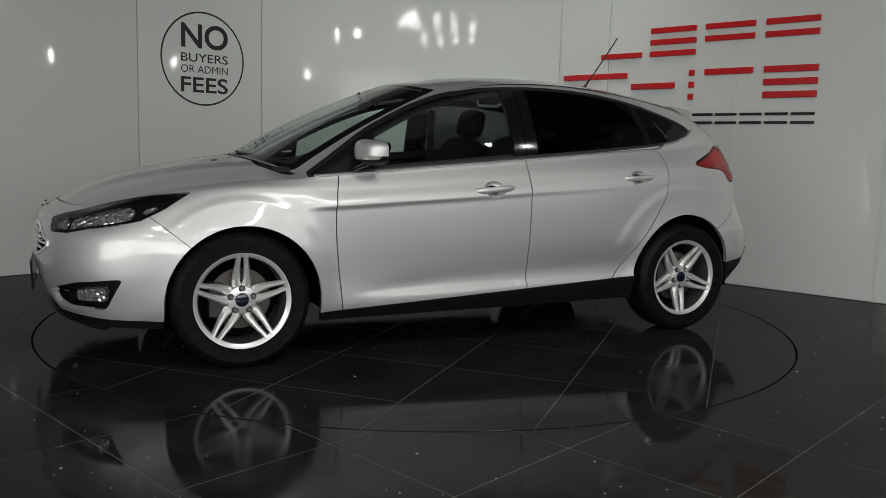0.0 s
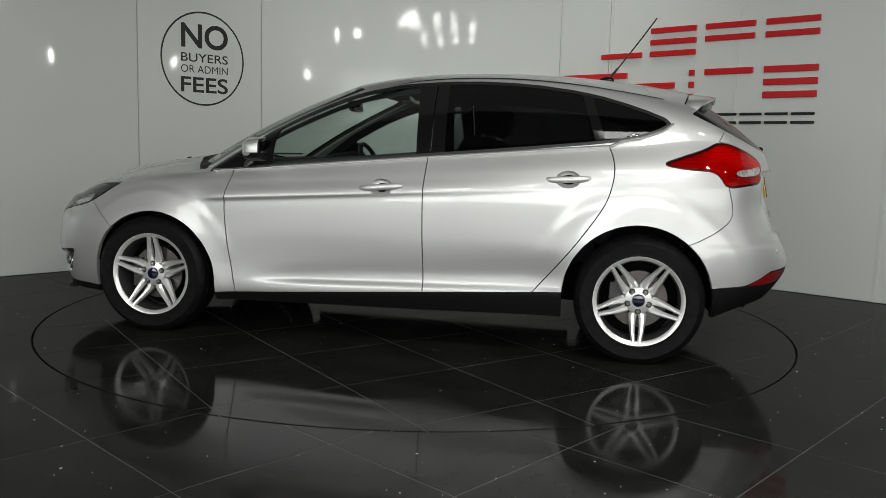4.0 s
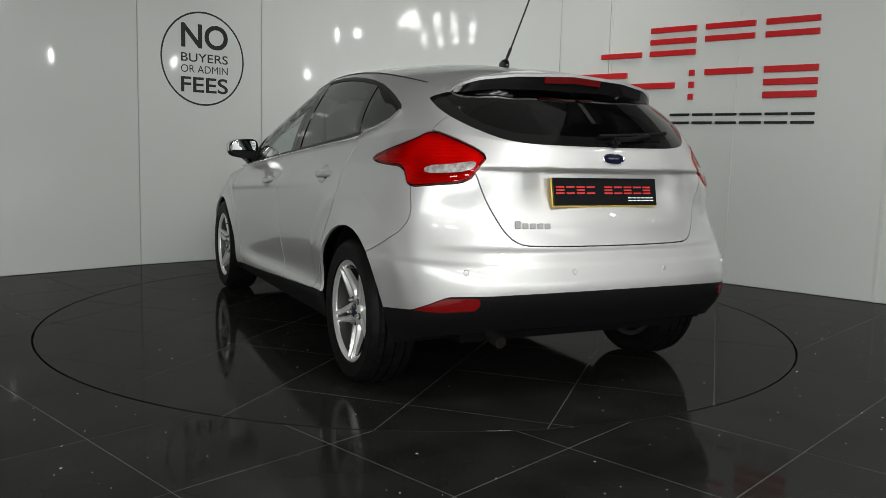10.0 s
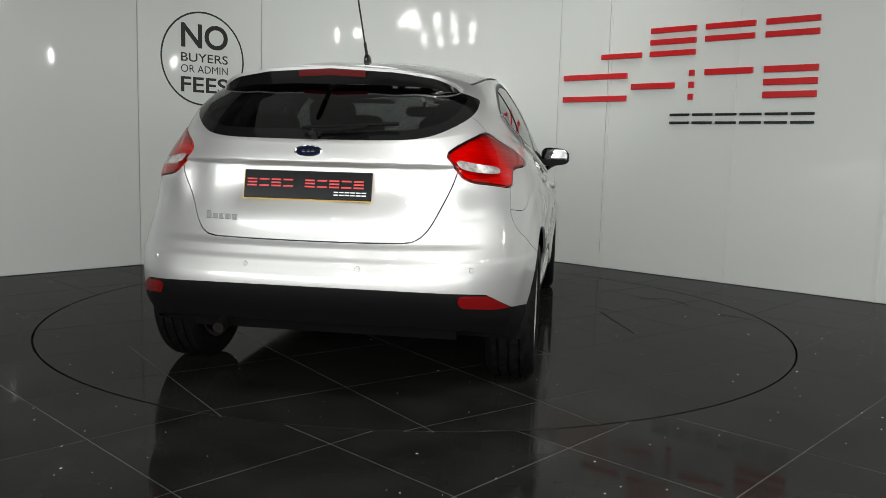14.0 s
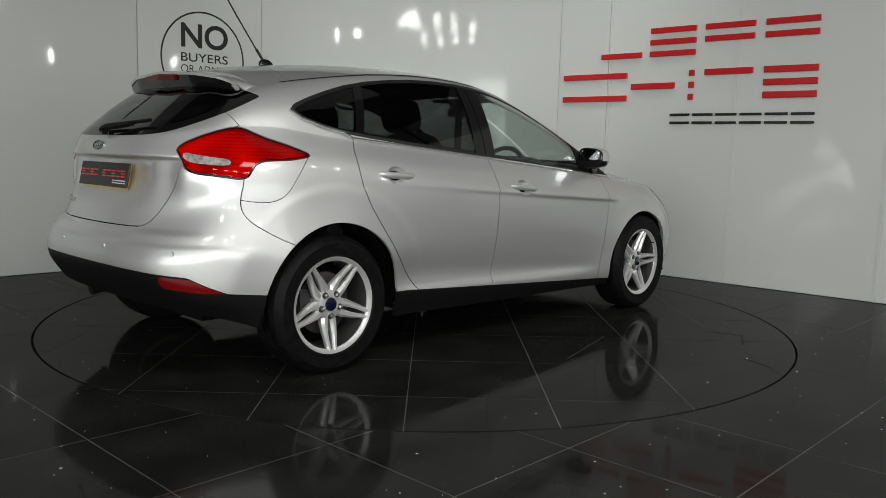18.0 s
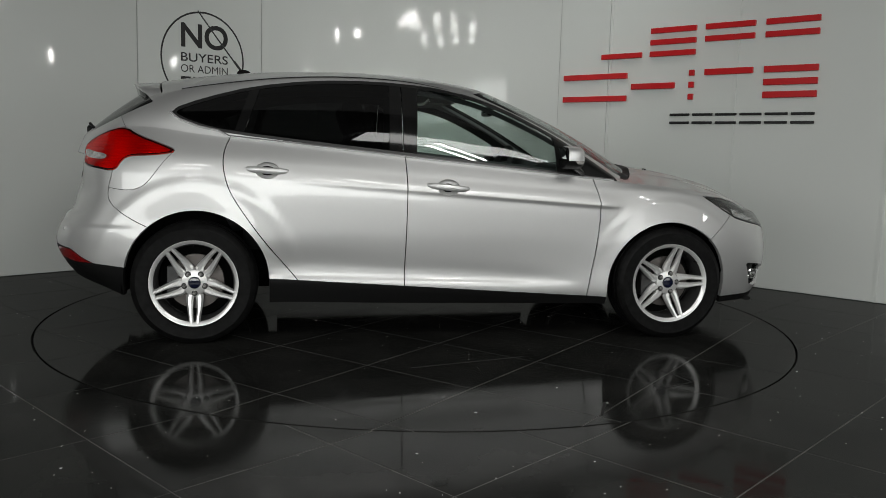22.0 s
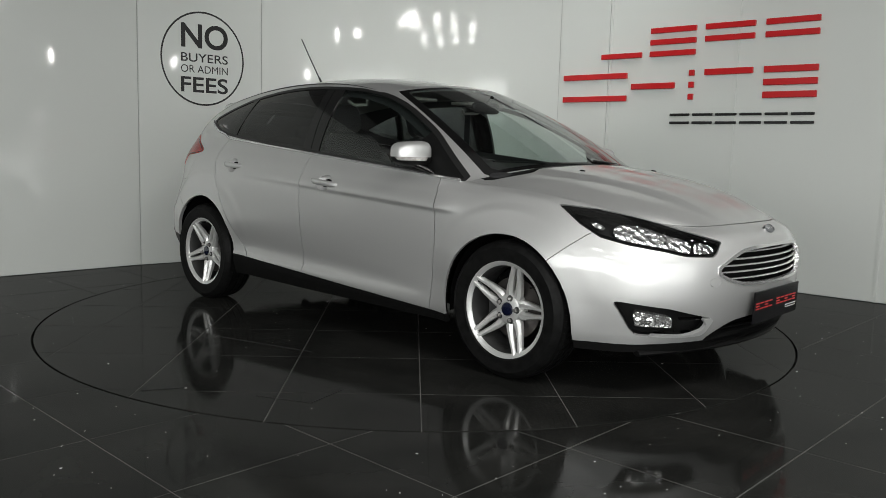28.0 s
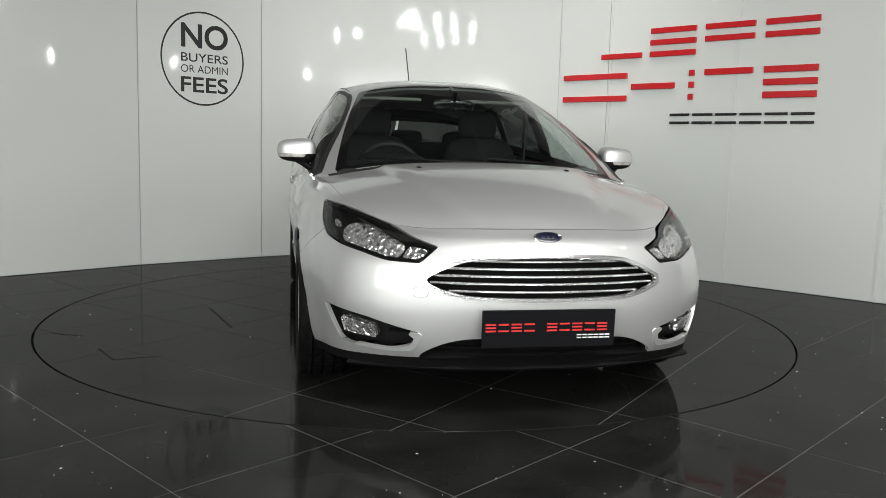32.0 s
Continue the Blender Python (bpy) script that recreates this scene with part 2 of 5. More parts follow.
def mirrored(mesh):
    return [(v[0], -v[1], v[2], *v[3:]) for v in mesh[0]], [tuple(reversed(f)) for f in mesh[1]]


def spline(knots, values, x):
    """Smooth curve (Catmull-Rom with uneven knots) through rows of values at the knots."""
    k, v = np.asarray(knots, float), np.asarray(values, float)
    x = np.clip(np.asarray(x, float), k[0], k[-1])
    i = np.clip(np.searchsorted(k, x, side="right") - 1, 0, len(k) - 2)
    slope = np.gradient(v, k, axis=0)
    h = k[i + 1] - k[i]
    t = (x - k[i]) / h
    if v.ndim > 1:
        t, h = t[:, None], h[:, None]
    return ((2 * t**3 - 3 * t**2 + 1) * v[i] + (t**3 - 2 * t**2 + t) * h * slope[i] + (-2 * t**3 + 3 * t**2) * v[i + 1] + (t**3 - t**2) * h * slope[i + 1])


def rounded(poly, times=3, keep=0.25):
    """Cut the corners of a closed outline, again and again."""
    p = np.asarray(poly, float)
    for _ in range(times):
        q = np.roll(p, -1, axis=0)
        p = np.stack([p * (1 - keep) + q * keep, p * keep + q * (1 - keep)], 1).reshape(-1, 2)
    return p


def inside(poly, A, B):
    """Signed distance of points (A, B) to a closed outline, negative inside."""
    p = np.asarray(poly, float)
    best, odd = np.full(len(A), 1e9), np.zeros(len(A), bool)
    for (x0, y0), (x1, y1) in zip(p, np.roll(p, -1, axis=0)):
        dx, dy = x1 - x0, y1 - y0
        t = np.clip(((A - x0) * dx + (B - y0) * dy) / (dx * dx + dy * dy + 1e-12), 0, 1)
        best = np.minimum(best, np.hypot(A - x0 - t * dx, B - y0 - t * dy))
        odd ^= ((y0 > B) != (y1 > B)) & (A < x0 + (B - y0) / (dy if abs(dy) > 1e-12 else 1e-12) * dx)
    return np.where(odd, -best, best)


def cut(mesh, field):
    """Split a mesh where the field changes sign: what lies below zero, and the rest."""
    V, F = np.asarray(mesh[0], float), mesh[1]
    if not F:
        return (V, []), (V, [])
    f = np.asarray(field(V), float)
    f = np.where(np.abs(f) < 1e-6, 1e-6, f)
    extra, seen, below, above = [], {}, [], []
    for face in F:
        s = [f[i] < 0 for i in face]
        if all(s):
            below.append(face)
        elif not any(s):
            above.append(face)
        else:
            lo, hi = [], []
            for a, b in zip(face, face[1:] + face[:1]):
                (lo if f[a] < 0 else hi).append(a)
                if (f[a] < 0) != (f[b] < 0):
                    key = (min(a, b), max(a, b))
                    if key not in seen:
                        t = f[key[0]] / (f[key[0]] - f[key[1]])
                        seen[key] = len(V) + len(extra)
                        extra.append(V[key[0]] * (1 - t) + V[key[1]] * t)
                    lo.append(seen[key])
                    hi.append(seen[key])
            if len(lo) > 2:
                below.append(tuple(lo))
            if len(hi) > 2:
                above.append(tuple(hi))
    W = np.vstack([V, np.array(extra)]) if extra else V
    return compact((W, below)), compact((W, above))


def compact(mesh):
    V, F = mesh
    used = sorted({i for f in F for i in f})
    at = {j: i for i, j in enumerate(used)}
    return np.asarray(V)[used] if used else np.zeros((0, 5)), [tuple(at[i] for i in f) for f in F]


def cut_gap(mesh, field, gap=0.0055):
    """Split along a shut line and leave a gap on both sides of it."""
    f = field
    inner, rest = cut(mesh, lambda V: f(V) + gap / 2)
    _, outer = cut(rest, lambda V: f(V) - gap / 2)
    return inner, outer


def normals(mesh):
    V, N = np.asarray(mesh[0])[:, :3], np.zeros((len(mesh[0]), 3))
    for f in mesh[1]:
        a, b, c = V[f[0]], V[f[1]], V[f[2 if len(f) < 4 else 2]]
        n = np.cross(V[f[1]] - V[f[0]], V[f[-1]] - V[f[0]]) + np.cross(V[f[2]] - V[f[1]], V[f[0]] - V[f[1]]) * 0.5
        for i in f:
            N[i] += n
    return N / (np.linalg.norm(N, axis=1, keepdims=True) + 1e-12)


def pushed(mesh, d):
    V = np.array(mesh[0], float)
    V[:, :3] += normals(mesh) * d
    return V, mesh[1]


def rim_edges(F):
    count = {}
    for f in F:
        for a, b in zip(f, f[1:] + f[:1]):
            key = (min(a, b), max(a, b))
            count[key] = None if key in count else (a, b)
    return [e for e in count.values() if e]


def sheet(name, mesh, mat, parent, depth=0.012, label=""):
    """A panel of sheet metal or glass: the outer skin with folded edges going inwards."""
    V, F = mesh
    V = np.asarray(V)[:, :3]
    if not F:
        return None
    N = normals((V, F))
    edges = rim_edges(F)
    low, extra = {}, []
    for a, b in edges:
        for i in (a, b):
            if i not in low:
                low[i] = len(V) + len(extra)
                extra.append(V[i] - N[i] * depth)
    faces = list(F) + [(b, a, low[a], low[b]) for a, b in edges]
    me = bpy.data.meshes.new(name)
    me.from_pydata(np.vstack([V, np.array(extra)]).tolist(), [], faces)
    me.polygons.foreach_set("use_smooth", [True] * len(F) + [False] * len(edges))
    rim = {(min(a, b), max(a, b)) for a, b in edges}
    sharp = me.attributes.new("sharp_edge", "BOOLEAN", "EDGE")
    sharp.data.foreach_set("value", [(min(e.vertices), max(e.vertices)) in rim for e in me.edges])
    me.materials.append(mat)
    ob = new(name, me)
    ob.parent = parent
    if label:
        tagged(ob, label)
    return ob


# ---------------------------------------------------------------- the stage: walls, floor, ceiling
LEFT_A, LEFT_B = Vector((-2.415, 1.808)), Vector((-1.519, 2.5))
RIGHT_A, RIGHT_B = Vector((1.68, 2.31)), Vector((3.399, 0.744))
RIGHT_DIR = (RIGHT_B - RIGHT_A).normalized()
WALL_TOP = 3.3


def wall_place(a, b):
    """Maps (along, up, proud) on the wall from a towards b to the room."""
    a, d = Vector(a), (Vector(b) - Vector(a)).normalized()
    n = Vector((d.y, -d.x))
    return lambda u, z, p: Vector((a.x + d.x * u + n.x * p, a.y + d.y * u + n.y * p, z))


def wall_panels():
    r = lambda k: RIGHT_A + RIGHT_DIR * k
    left_dir = Vector((-0.707, -0.707))
    # the back is one sheet bent between the two straight flanks
    bend = [LEFT_B, LEFT_B + (LEFT_B - LEFT_A).normalized() * 1.05, r(-0.55) - RIGHT_DIR * 1.0, r(-0.55)]
    arc = [bend[0] * (1 - t) ** 3 + bend[1] * 3 * t * (1 - t) ** 2 + bend[2] * 3 * t * t * (1 - t) + bend[3] * t ** 3 for t in np.linspace(0, 1, 25)]
    corners = [LEFT_A + left_dir * 3.52, LEFT_A + left_dir * 2.34, LEFT_A + left_dir * 1.17, LEFT_A] + arc + [r(0), r(1.165), r(2.33), r(3.5), r(4.66)]
    names = ["wall_left"] * 4 + ["wall_back"] * 24 + ["wall_right"] * 5
    owner = {}
    for name, label in (("wall_left", "glossy off-white wall of tall flat panels"), ("wall_back", "glossy off-white wall panel behind the turntable"), ("wall_right", "glossy off-white panelled wall carrying the raised sign")):
        i = [k for k, n in enumerate(names) if n == name]
        backing = [prism([(-0.02, 0), ((corners[k + 1] - corners[k]).length + 0.02, 0), ((corners[k + 1] - corners[k]).length + 0.02, WALL_TOP), (-0.02, WALL_TOP)], -0.08, lambda u, z, p, f=wall_place(corners[k], corners[k + 1]): f(u, z, p - 0.012)) for k in i]
        owner[name] = tagged(part(name, joined(*backing), GROOVE), label, "wall", kind="structure")
    n = len(arc)
    V = [(c.x, c.y, z) for z in (0.004, WALL_TOP) for c in arc]
    part("panel", (V, [(i, i + 1, n + i + 1, n + i) for i in range(n - 1)]), WALL, owner["wall_back"], smooth=60)
    for k, name in enumerate(names):
        if name == "wall_back":
            continue
        length = (corners[k + 1] - corners[k]).length
        at = wall_place(corners[k], corners[k + 1])
        bm = bmesh.new()
        V, F = prism([(0.003, 0.004), (length - 0.003, 0.004), (length - 0.003, WALL_TOP), (0.003, WALL_TOP)], 0.012, lambda u, z, p: at(u, z, p - 0.012))
        vs = [bm.verts.new(v) for v in V]
        for f in F:
            bm.faces.new([vs[i] for i in f])
        bmesh.ops.recalc_face_normals(bm, faces=bm.faces[:])
        bmesh.ops.bevel(bm, geom=[e for e in bm.edges], offset=0.003, segments=2, affect="EDGES")
        part("panel", bm, WALL, owner[name], smooth=40)
    return corners


def cover_strips(corners):
    # slim joint covers on the right wall and one raised board beside its inner seam
    at = wall_place(RIGHT_A, RIGHT_B)
    for k in (0, 1.165, 2.33):
        V, F = prism([(k - 0.011, 0.002), (k + 0.011, 0.002), (k + 0.011, WALL_TOP), (k - 0.011, WALL_TOP)], 0.006, lambda u, z, p: at(u, z, p + 0.002))
        tagged(part("trim", (V, F), WALL), "slim white cover strip over a wall panel joint", "trim", kind="structure")


def inner_board():
    at = wall_place(RIGHT_A, RIGHT_B)
    V, F = prism([(-0.10, 0.13), (-0.015, 0.13), (-0.015, WALL_TOP), (-0.10, WALL_TOP)], 0.012, lambda u, z, p: at(u, z, p + 0.003))
    tagged(part("trim_board", (V, F), WALL), "narrow white board beside a panel joint, short of the floor", "trim", kind="structure")


def ground():
    bm = bmesh.new()
    ring = [bm.verts.new((2.2475 * math.cos(2 * math.pi * i / 180), 2.2475 * math.sin(2 * math.pi * i / 180), -0.0008)) for i in range(180)]
    # a broad floor with the round opening of the turntable in it, as one sheet of rings
    outer = [bm.verts.new((14 * math.cos(2 * math.pi * i / 180), 14 * math.sin(2 * math.pi * i / 180), -0.0008)) for i in range(180)]
    for i in range(180):
        j = (i + 1) % 180
        bm.faces.new((ring[i], outer[i], outer[j], ring[j]))
    floor = tagged(part("floor", bm, GROUT), "floor bed of pale grout under dark polished tiles", "floor", kind="structure")
    return floor


def tile_pieces(c0, c1, pitch, joint, keep, rim):
    """Square tiles laid on the diagonal, cut to a circle; gives outlines as (x, y)."""
    half, out = pitch / 2 - joint / 2, []
    for i in range(-14, 15):
        for j in range(-14, 15):
            p, q = c0 + (i + 0.5) * pitch * math.sqrt(2), c1 + (j + 0.5) * pitch * math.sqrt(2)
            cx, cy = (p + q) / 2, (p - q) / 2
            if not keep(cx, cy):
                continue
            k = math.sqrt(0.5)
            square = [(cx + (a + b) * k, cy + (a - b) * k) for a, b in ((-half, -half), (-half, half), (half, half), (half, -half))]
            out.append(square)
    return out


def clip_circle(poly, r, outside):
    """The part of a convex outline inside or outside a circle round the origin, finely stepped along it."""
    fine = []
    for (x0, y0), (x1, y1) in zip(poly, poly[1:] + poly[:1]):
        fine += [(x0 + (x1 - x0) * k / 24, y0 + (y1 - y0) * k / 24) for k in range(24)]
    good = [(math.hypot(*q) > r) == outside for q in fine]
    if all(good):
        return poly
    if not any(good):
        return None
    start = next(i for i in range(len(fine)) if good[i] and not good[i - 1])
    fine, good = fine[start:] + fine[:start], good[start:] + good[:start]
    out, left = [], None
    for i in range(len(fine) + 1):
        j, k = (i - 1) % len(fine), i % len(fine)
        if good[j] != good[k]:
            (x0, y0), (x1, y1) = fine[j], fine[k]
            d0, d1 = math.hypot(x0, y0) - r, math.hypot(x1, y1) - r
            s = d0 / (d0 - d1)
            edge = math.atan2(y0 + (y1 - y0) * s, x0 + (x1 - x0) * s)
            if good[j]:
                left = edge
            elif left is not None:
                turn = (edge - left + math.pi) % (2 * math.pi) - math.pi
                n = max(2, int(abs(turn) / 0.012))
                out += [(r * math.cos(left + turn * m / n), r * math.sin(left + turn * m / n)) for m in range(n + 1)]
        if i < len(fine) and good[k]:
            out.append(fine[k])
    return out


def tile_mesh(poly, thick=0.012):
    a = sum(x0 * y1 - x1 * y0 for (x0, y0), (x1, y1) in zip(poly, poly[1:] + poly[:1]))
    if abs(a) < 0.004:
        return None
    if a < 0:
        poly = poly[::-1]
    n = len(poly)
    c = (sum(p[0] for p in poly) / n, sum(p[1] for p in poly) / n)
    inner = []
    for x, y in poly:
        l = math.hypot(x - c[0], y - c[1])
        inner.append((x - (x - c[0]) / l * 0.0015, y - (y - c[1]) / l * 0.0015))
    V = [(x, y, -thick) for x, y in poly] + [(x, y, -0.0012) for x, y in poly] + [(x, y, 0) for x, y in inner]
    F = [(i, (i + 1) % n, n + (i + 1) % n, n + i) for i in range(n)] + [(n + i, n + (i + 1) % n, 2 * n + (i + 1) % n, 2 * n + i) for i in range(n)] + [tuple(range(2 * n, 3 * n))]
    return V, F


def tiles(floor, turntable):
    for square in tile_pieces(-2.69, 2.925, 0.6, 0.004, lambda x, y: math.hypot(x, y) < 5.4 and math.hypot(x, y) > 1.7, 0):
        shape = clip_circle(square, 2.248, True)
        mesh = shape and tile_mesh(shape)
        if mesh:
            part("tile", mesh, FLOOR, floor)
    far = [tile_mesh(q) for q in tile_pieces(-2.69, 2.925, 0.6, 0.004, lambda x, y: 5.4 <= math.hypot(x, y) < 10.6 and y < 2.4, 0)]
    tagged(part("far_tiles", joined(*[m for m in far if m]), FLOOR, floor), "dark polished floor tiles", kind="stuff")
    for square in tile_pieces(-0.02, -0.03, 0.6, 0.004, lambda x, y: math.hypot(x, y) < 2.7, 0):
        shape = clip_circle(square, 2.2365, False)
        mesh = shape and tile_mesh(shape)
        if mesh:
            part("tile", mesh, FLOOR, turntable)


def shell_of_room(corners):
    # the dark rest of the showroom, behind the camera and overhead
    a, b = corners[0], corners[-1]
    run = [a, Vector((-6.5, -4.0)), Vector((-6.5, -9.5)), Vector((6.8, -9.5)), Vector((6.8, -4.0)), b]
    for k, name in enumerate(("wall_west", "wall_west_far", "wall_south", "wall_east_far", "wall_east")):
        p, q = run[k], run[k + 1]
        V, F = prism([(-0.1, 0), ((q - p).length + 0.1, 0), ((q - p).length + 0.1, 4.4), (-0.1, 4.4)], -0.12, wall_place(p, q))
        tagged(part(name, (V, F), ROOM), "plain grey showroom wall", "wall", kind="structure")
    tagged(part("ceiling", box(0.1, -3.0, 4.45, 14.5, 14.5, 0.1), CEILING), "dark showroom ceiling over the turntable", "ceiling", kind="structure")
    bm = bmesh.new()
    bmesh.ops.create_circle(bm, cap_ends=True, radius=2.3, segments=96, matrix=Matrix.Translation((0, 0, -0.06)))
    tagged(part("pit", bm, RING_BLACK), "black pit under the turntable's edge", "pit", kind="structure")
    # back of the room above the panels
    for p, q in zip(corners, corners[1:]):
        V, F = prism([(-0.05, WALL_TOP), ((q - p).length + 0.05, WALL_TOP), ((q - p).length + 0.05, 4.4), (-0.05, 4.4)], -0.08, lambda u, z, d, f=wall_place(p, q): f(u, z, d - 0.02))
        tagged(part("wall_upper", (V, F), ROOM), "plain grey wall above the glossy panels", "wall", kind="structure")


def signs():
    at = wall_place(RIGHT_A, RIGHT_B)

    def bar(owner, a0, z0, a1, z1, mat, proud=0.022):
        V, F = prism([(a0, z0), (a1, z0), (a1, z1), (a0, z1)], proud, lambda u, z, p: at(u, z, p + 0.0065))
        bm = bmesh.new()
        vs = [bm.verts.new(v) for v in V]
        for f in F:
            bm.faces.new([vs[i] for i in f])
        bmesh.ops.recalc_face_normals(bm, faces=bm.faces[:])
        bmesh.ops.bevel(bm, geom=bm.edges[:], offset=0.003, segments=1, affect="EDGES")
        return part("bar", bm, mat, owner)

    sign = tagged(new("wall_sign"), "raised red and black bars of a company sign", "sign")
    # two red rows and one black row of raised bars; the strokes lie level
    for a0, a1, levels in ((-0.085, 0.318, (0,)), (0.395, 0.812, (0, 1, 2)), (0.89, 1.305, (1, 2)), (1.388, 1.798, (1, 2))):
        for k in levels:
            bar(sign, a0, 1.911 + k * 0.099, a1, 1.957 + k * 0.099, SIGN_RED)
    for a0, a1, levels in ((-0.48, 0.185, (0, 2)), (0.23, 0.642, (1,)), (0.768, 0.814, (0, 1, 2)), (0.903, 1.309, (2,)), (1.396, 1.809, (0, 1, 2))):
        for k in levels:
            bar(sign, a0, 1.535 + k * 0.1, a1, 1.585 + k * 0.1, SIGN_RED)
    for k in range(6):
        a = 0.612 + k * 0.203
        for z in (1.331, 1.399):
            bar(sign, a, z, a + 0.178, z + 0.021, SIGN_BLACK, 0.016)

    left = wall_place(LEFT_A, LEFT_B)
    notice = tagged(new("round_notice"), "black vinyl ring notice about fees on the white wall", "notice")
    cx, cz = 0.5725, 1.7915
    V, F = [], []
    for i in range(96):
        t = 2 * math.pi * i / 96
        for r, p in ((1.0, 0.0012), (0.962, 0.0012)):
            V.append(left(cx + 0.381 * r * math.cos(t), cz + 0.406 * r * math.sin(t), p))
        F.append((2 * i, 2 * ((i + 1) % 96), 2 * ((i + 1) % 96) + 1, 2 * i + 1))
    part("ring", (V, F), SIGN_BLACK, notice)
    for words, z0, z1, a0, a1, bold in (("NO", 1.879, 2.09, 0.373, 0.801, 0.024), ("BUYERS", 1.761, 1.836, 0.37, 0.80, 0.010), ("OR ADMIN", 1.668, 1.733, 0.369, 0.799, 0.0), ("FEES", 1.498, 1.633, 0.367, 0.799, 0.018)):
        curve = bpy.data.curves.new("lettering", "FONT")
        curve.body, curve.offset, curve.extrude = words, bold * 0.9, 0.0
        probe = new("probe", curve)
        bpy.context.view_layer.update()
        me = bpy.data.meshes.new_from_object(probe.evaluated_get(bpy.context.evaluated_depsgraph_get()))
        bpy.data.objects.remove(probe)
        co = np.array([v.co[:] for v in me.vertices])
        lo, hi = co.min(0), co.max(0)
        for v in me.vertices:
            u, w = (v.co.x - lo[0]) / (hi[0] - lo[0]), (v.co.y - lo[1]) / (hi[1] - lo[1])
            v.co = left(a0 + u * (a1 - a0), z0 + w * (z1 - z0), 0.0014)
        me.materials.append(SIGN_BLACK)
        ob = new("lettering", me)
        ob.parent = notice


def flecks(name, count, keep, seed, parent=None):
    """Tiny pale specks of dust and chips lying on the tiles."""
    rng, V, F = random.Random(seed), [], []
    while len(F) < count:
        a, r = rng.uniform(0, 2 * math.pi), rng.uniform(0.3, 5.2)
        x, y = r * math.cos(a), r * math.sin(a)
        if not keep(x, y, r):
            continue
        k, size = len(V), rng.uniform(0.0016, 0.0042) * (1.7 if rng.random() < 0.12 else 1)
        V += [(x + size * math.cos(t + a) * rng.uniform(0.6, 1.2), y + size * math.sin(t + a) * rng.uniform(0.6, 1.2), 0.0006) for t in np.linspace(0, 2 * math.pi, 6)[:-1]]
        F.append(tuple(range(k, k + 5)))
    return part(name, (V, F), FLECK, parent)


def batten_lights():
    """White fluorescent battens on two wires each."""
    for x, y in BATTENS:
        light = tagged(new("batten_light"), "white fluorescent batten hung under the dark ceiling", "ceiling light", group="ceiling battens")
        light.matrix_basis = pose(x, y, 3.6, 0, 0, BATTEN_TURN)
        part("housing", box(0, 0, 0.034, 1.56, 0.11, 0.055, 0.008), HOUSING, light)
        for a in (-0.6, 0.6):
            part("wire", tube([(a, 0, 0.06), (a, 0, 0.8)], 0.003, 6), STEEL, light)


def fill_lamp_frames():
    """Made-up frames round the unseen fill lamps behind and beside the camera."""
    for k, (m, w, h) in enumerate(FILL_LAMPS):
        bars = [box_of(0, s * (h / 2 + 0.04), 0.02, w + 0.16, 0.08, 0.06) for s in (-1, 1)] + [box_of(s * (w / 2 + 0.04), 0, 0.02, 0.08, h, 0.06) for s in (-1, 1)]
        ob = tagged(part("window_%d" % (k + 1), moved(joined(*bars), m), HOUSING), "white frame added round an unseen fill lamp", "window", kind="structure")


def box_of(cx, cy, cz, lx, ly, lz):
    V = [(cx + a * lx / 2, cy + b * ly / 2, cz + c * lz / 2) for a in (-1, 1) for b in (-1, 1) for c in (-1, 1)]
    return V, [(0, 1, 3, 2), (4, 6, 7, 5), (0, 4, 5, 1), (2, 3, 7, 6), (0, 2, 6, 4), (1, 5, 7, 3)]


CORNERS = wall_panels()
batten_lights()
fill_lamp_frames()
cover_strips(CORNERS)
inner_board()
shell_of_room(CORNERS)
signs()
FLOOR_BED = ground()
TURNTABLE = tagged(part("turntable", lathe([(0.0, -0.05), (2.236, -0.05), (2.236, -0.0008), (0.0, -0.0008)], 120, "Z"), GROUT), "round tiled turntable let into the dark floor", "turntable")


# ---------------------------------------------------------------- the body's surface (left half; x ahead, y to the car's left)
def arc_knots(P):
    return np.concatenate([[0], np.cumsum(np.linalg.norm(np.diff(P[:, :2], axis=0), axis=1))])


# Levels of the lower body from the sill to the waist, each from the nose round the flank to the tail.
RAIL_X = [
    [2.115, 2.105, 2.07, 1.995, 1.88, 1.7, 1.32, 1.0, 0.35, -0.25, -0.85, -1.3, -1.62, -1.8, -1.94, -2.015, -2.035, -2.04],
    [2.165, 2.155, 2.12, 2.035, 1.91, 1.71, 1.32, 1.0, 0.35, -0.25, -0.85, -1.3, -1.64, -1.84, -1.985, -2.065, -2.085, -2.09],
    [2.21, 2.195, 2.15, 2.065, 1.93, 1.71, 1.32, 1.0, 0.35, -0.25, -0.85, -1.3, -1.65, -1.85, -2.0, -2.08, -2.1, -2.105],
    [2.21, 2.19, 2.14, 2.05, 1.92, 1.7, 1.32, 1.0, 0.35, -0.25, -0.85, -1.3, -1.65, -1.84, -1.975, -2.05, -2.07, -2.075],
    [2.19, 2.17, 2.11, 2.015, 1.88, 1.68, 1.32, 1.0, 0.35, -0.25, -0.85, -1.3, -1.62, -1.79, -1.895, -1.995, -2.03, -2.037],
    [2.165, 2.14, 2.075, 1.975, 1.84, 1.66, 1.32, 1.0, 0.35, -0.25, -0.85, -1.3, -1.62, -1.79, -1.905, -1.995, -2.025, -2.032],
    [2.11, 2.09, 2.03, 1.935, 1.8, 1.63, 1.32, 1.0, 0.35, -0.25, -0.85, -1.3, -1.58, -1.76, -1.885, -1.965, -1.99, -1.997]]
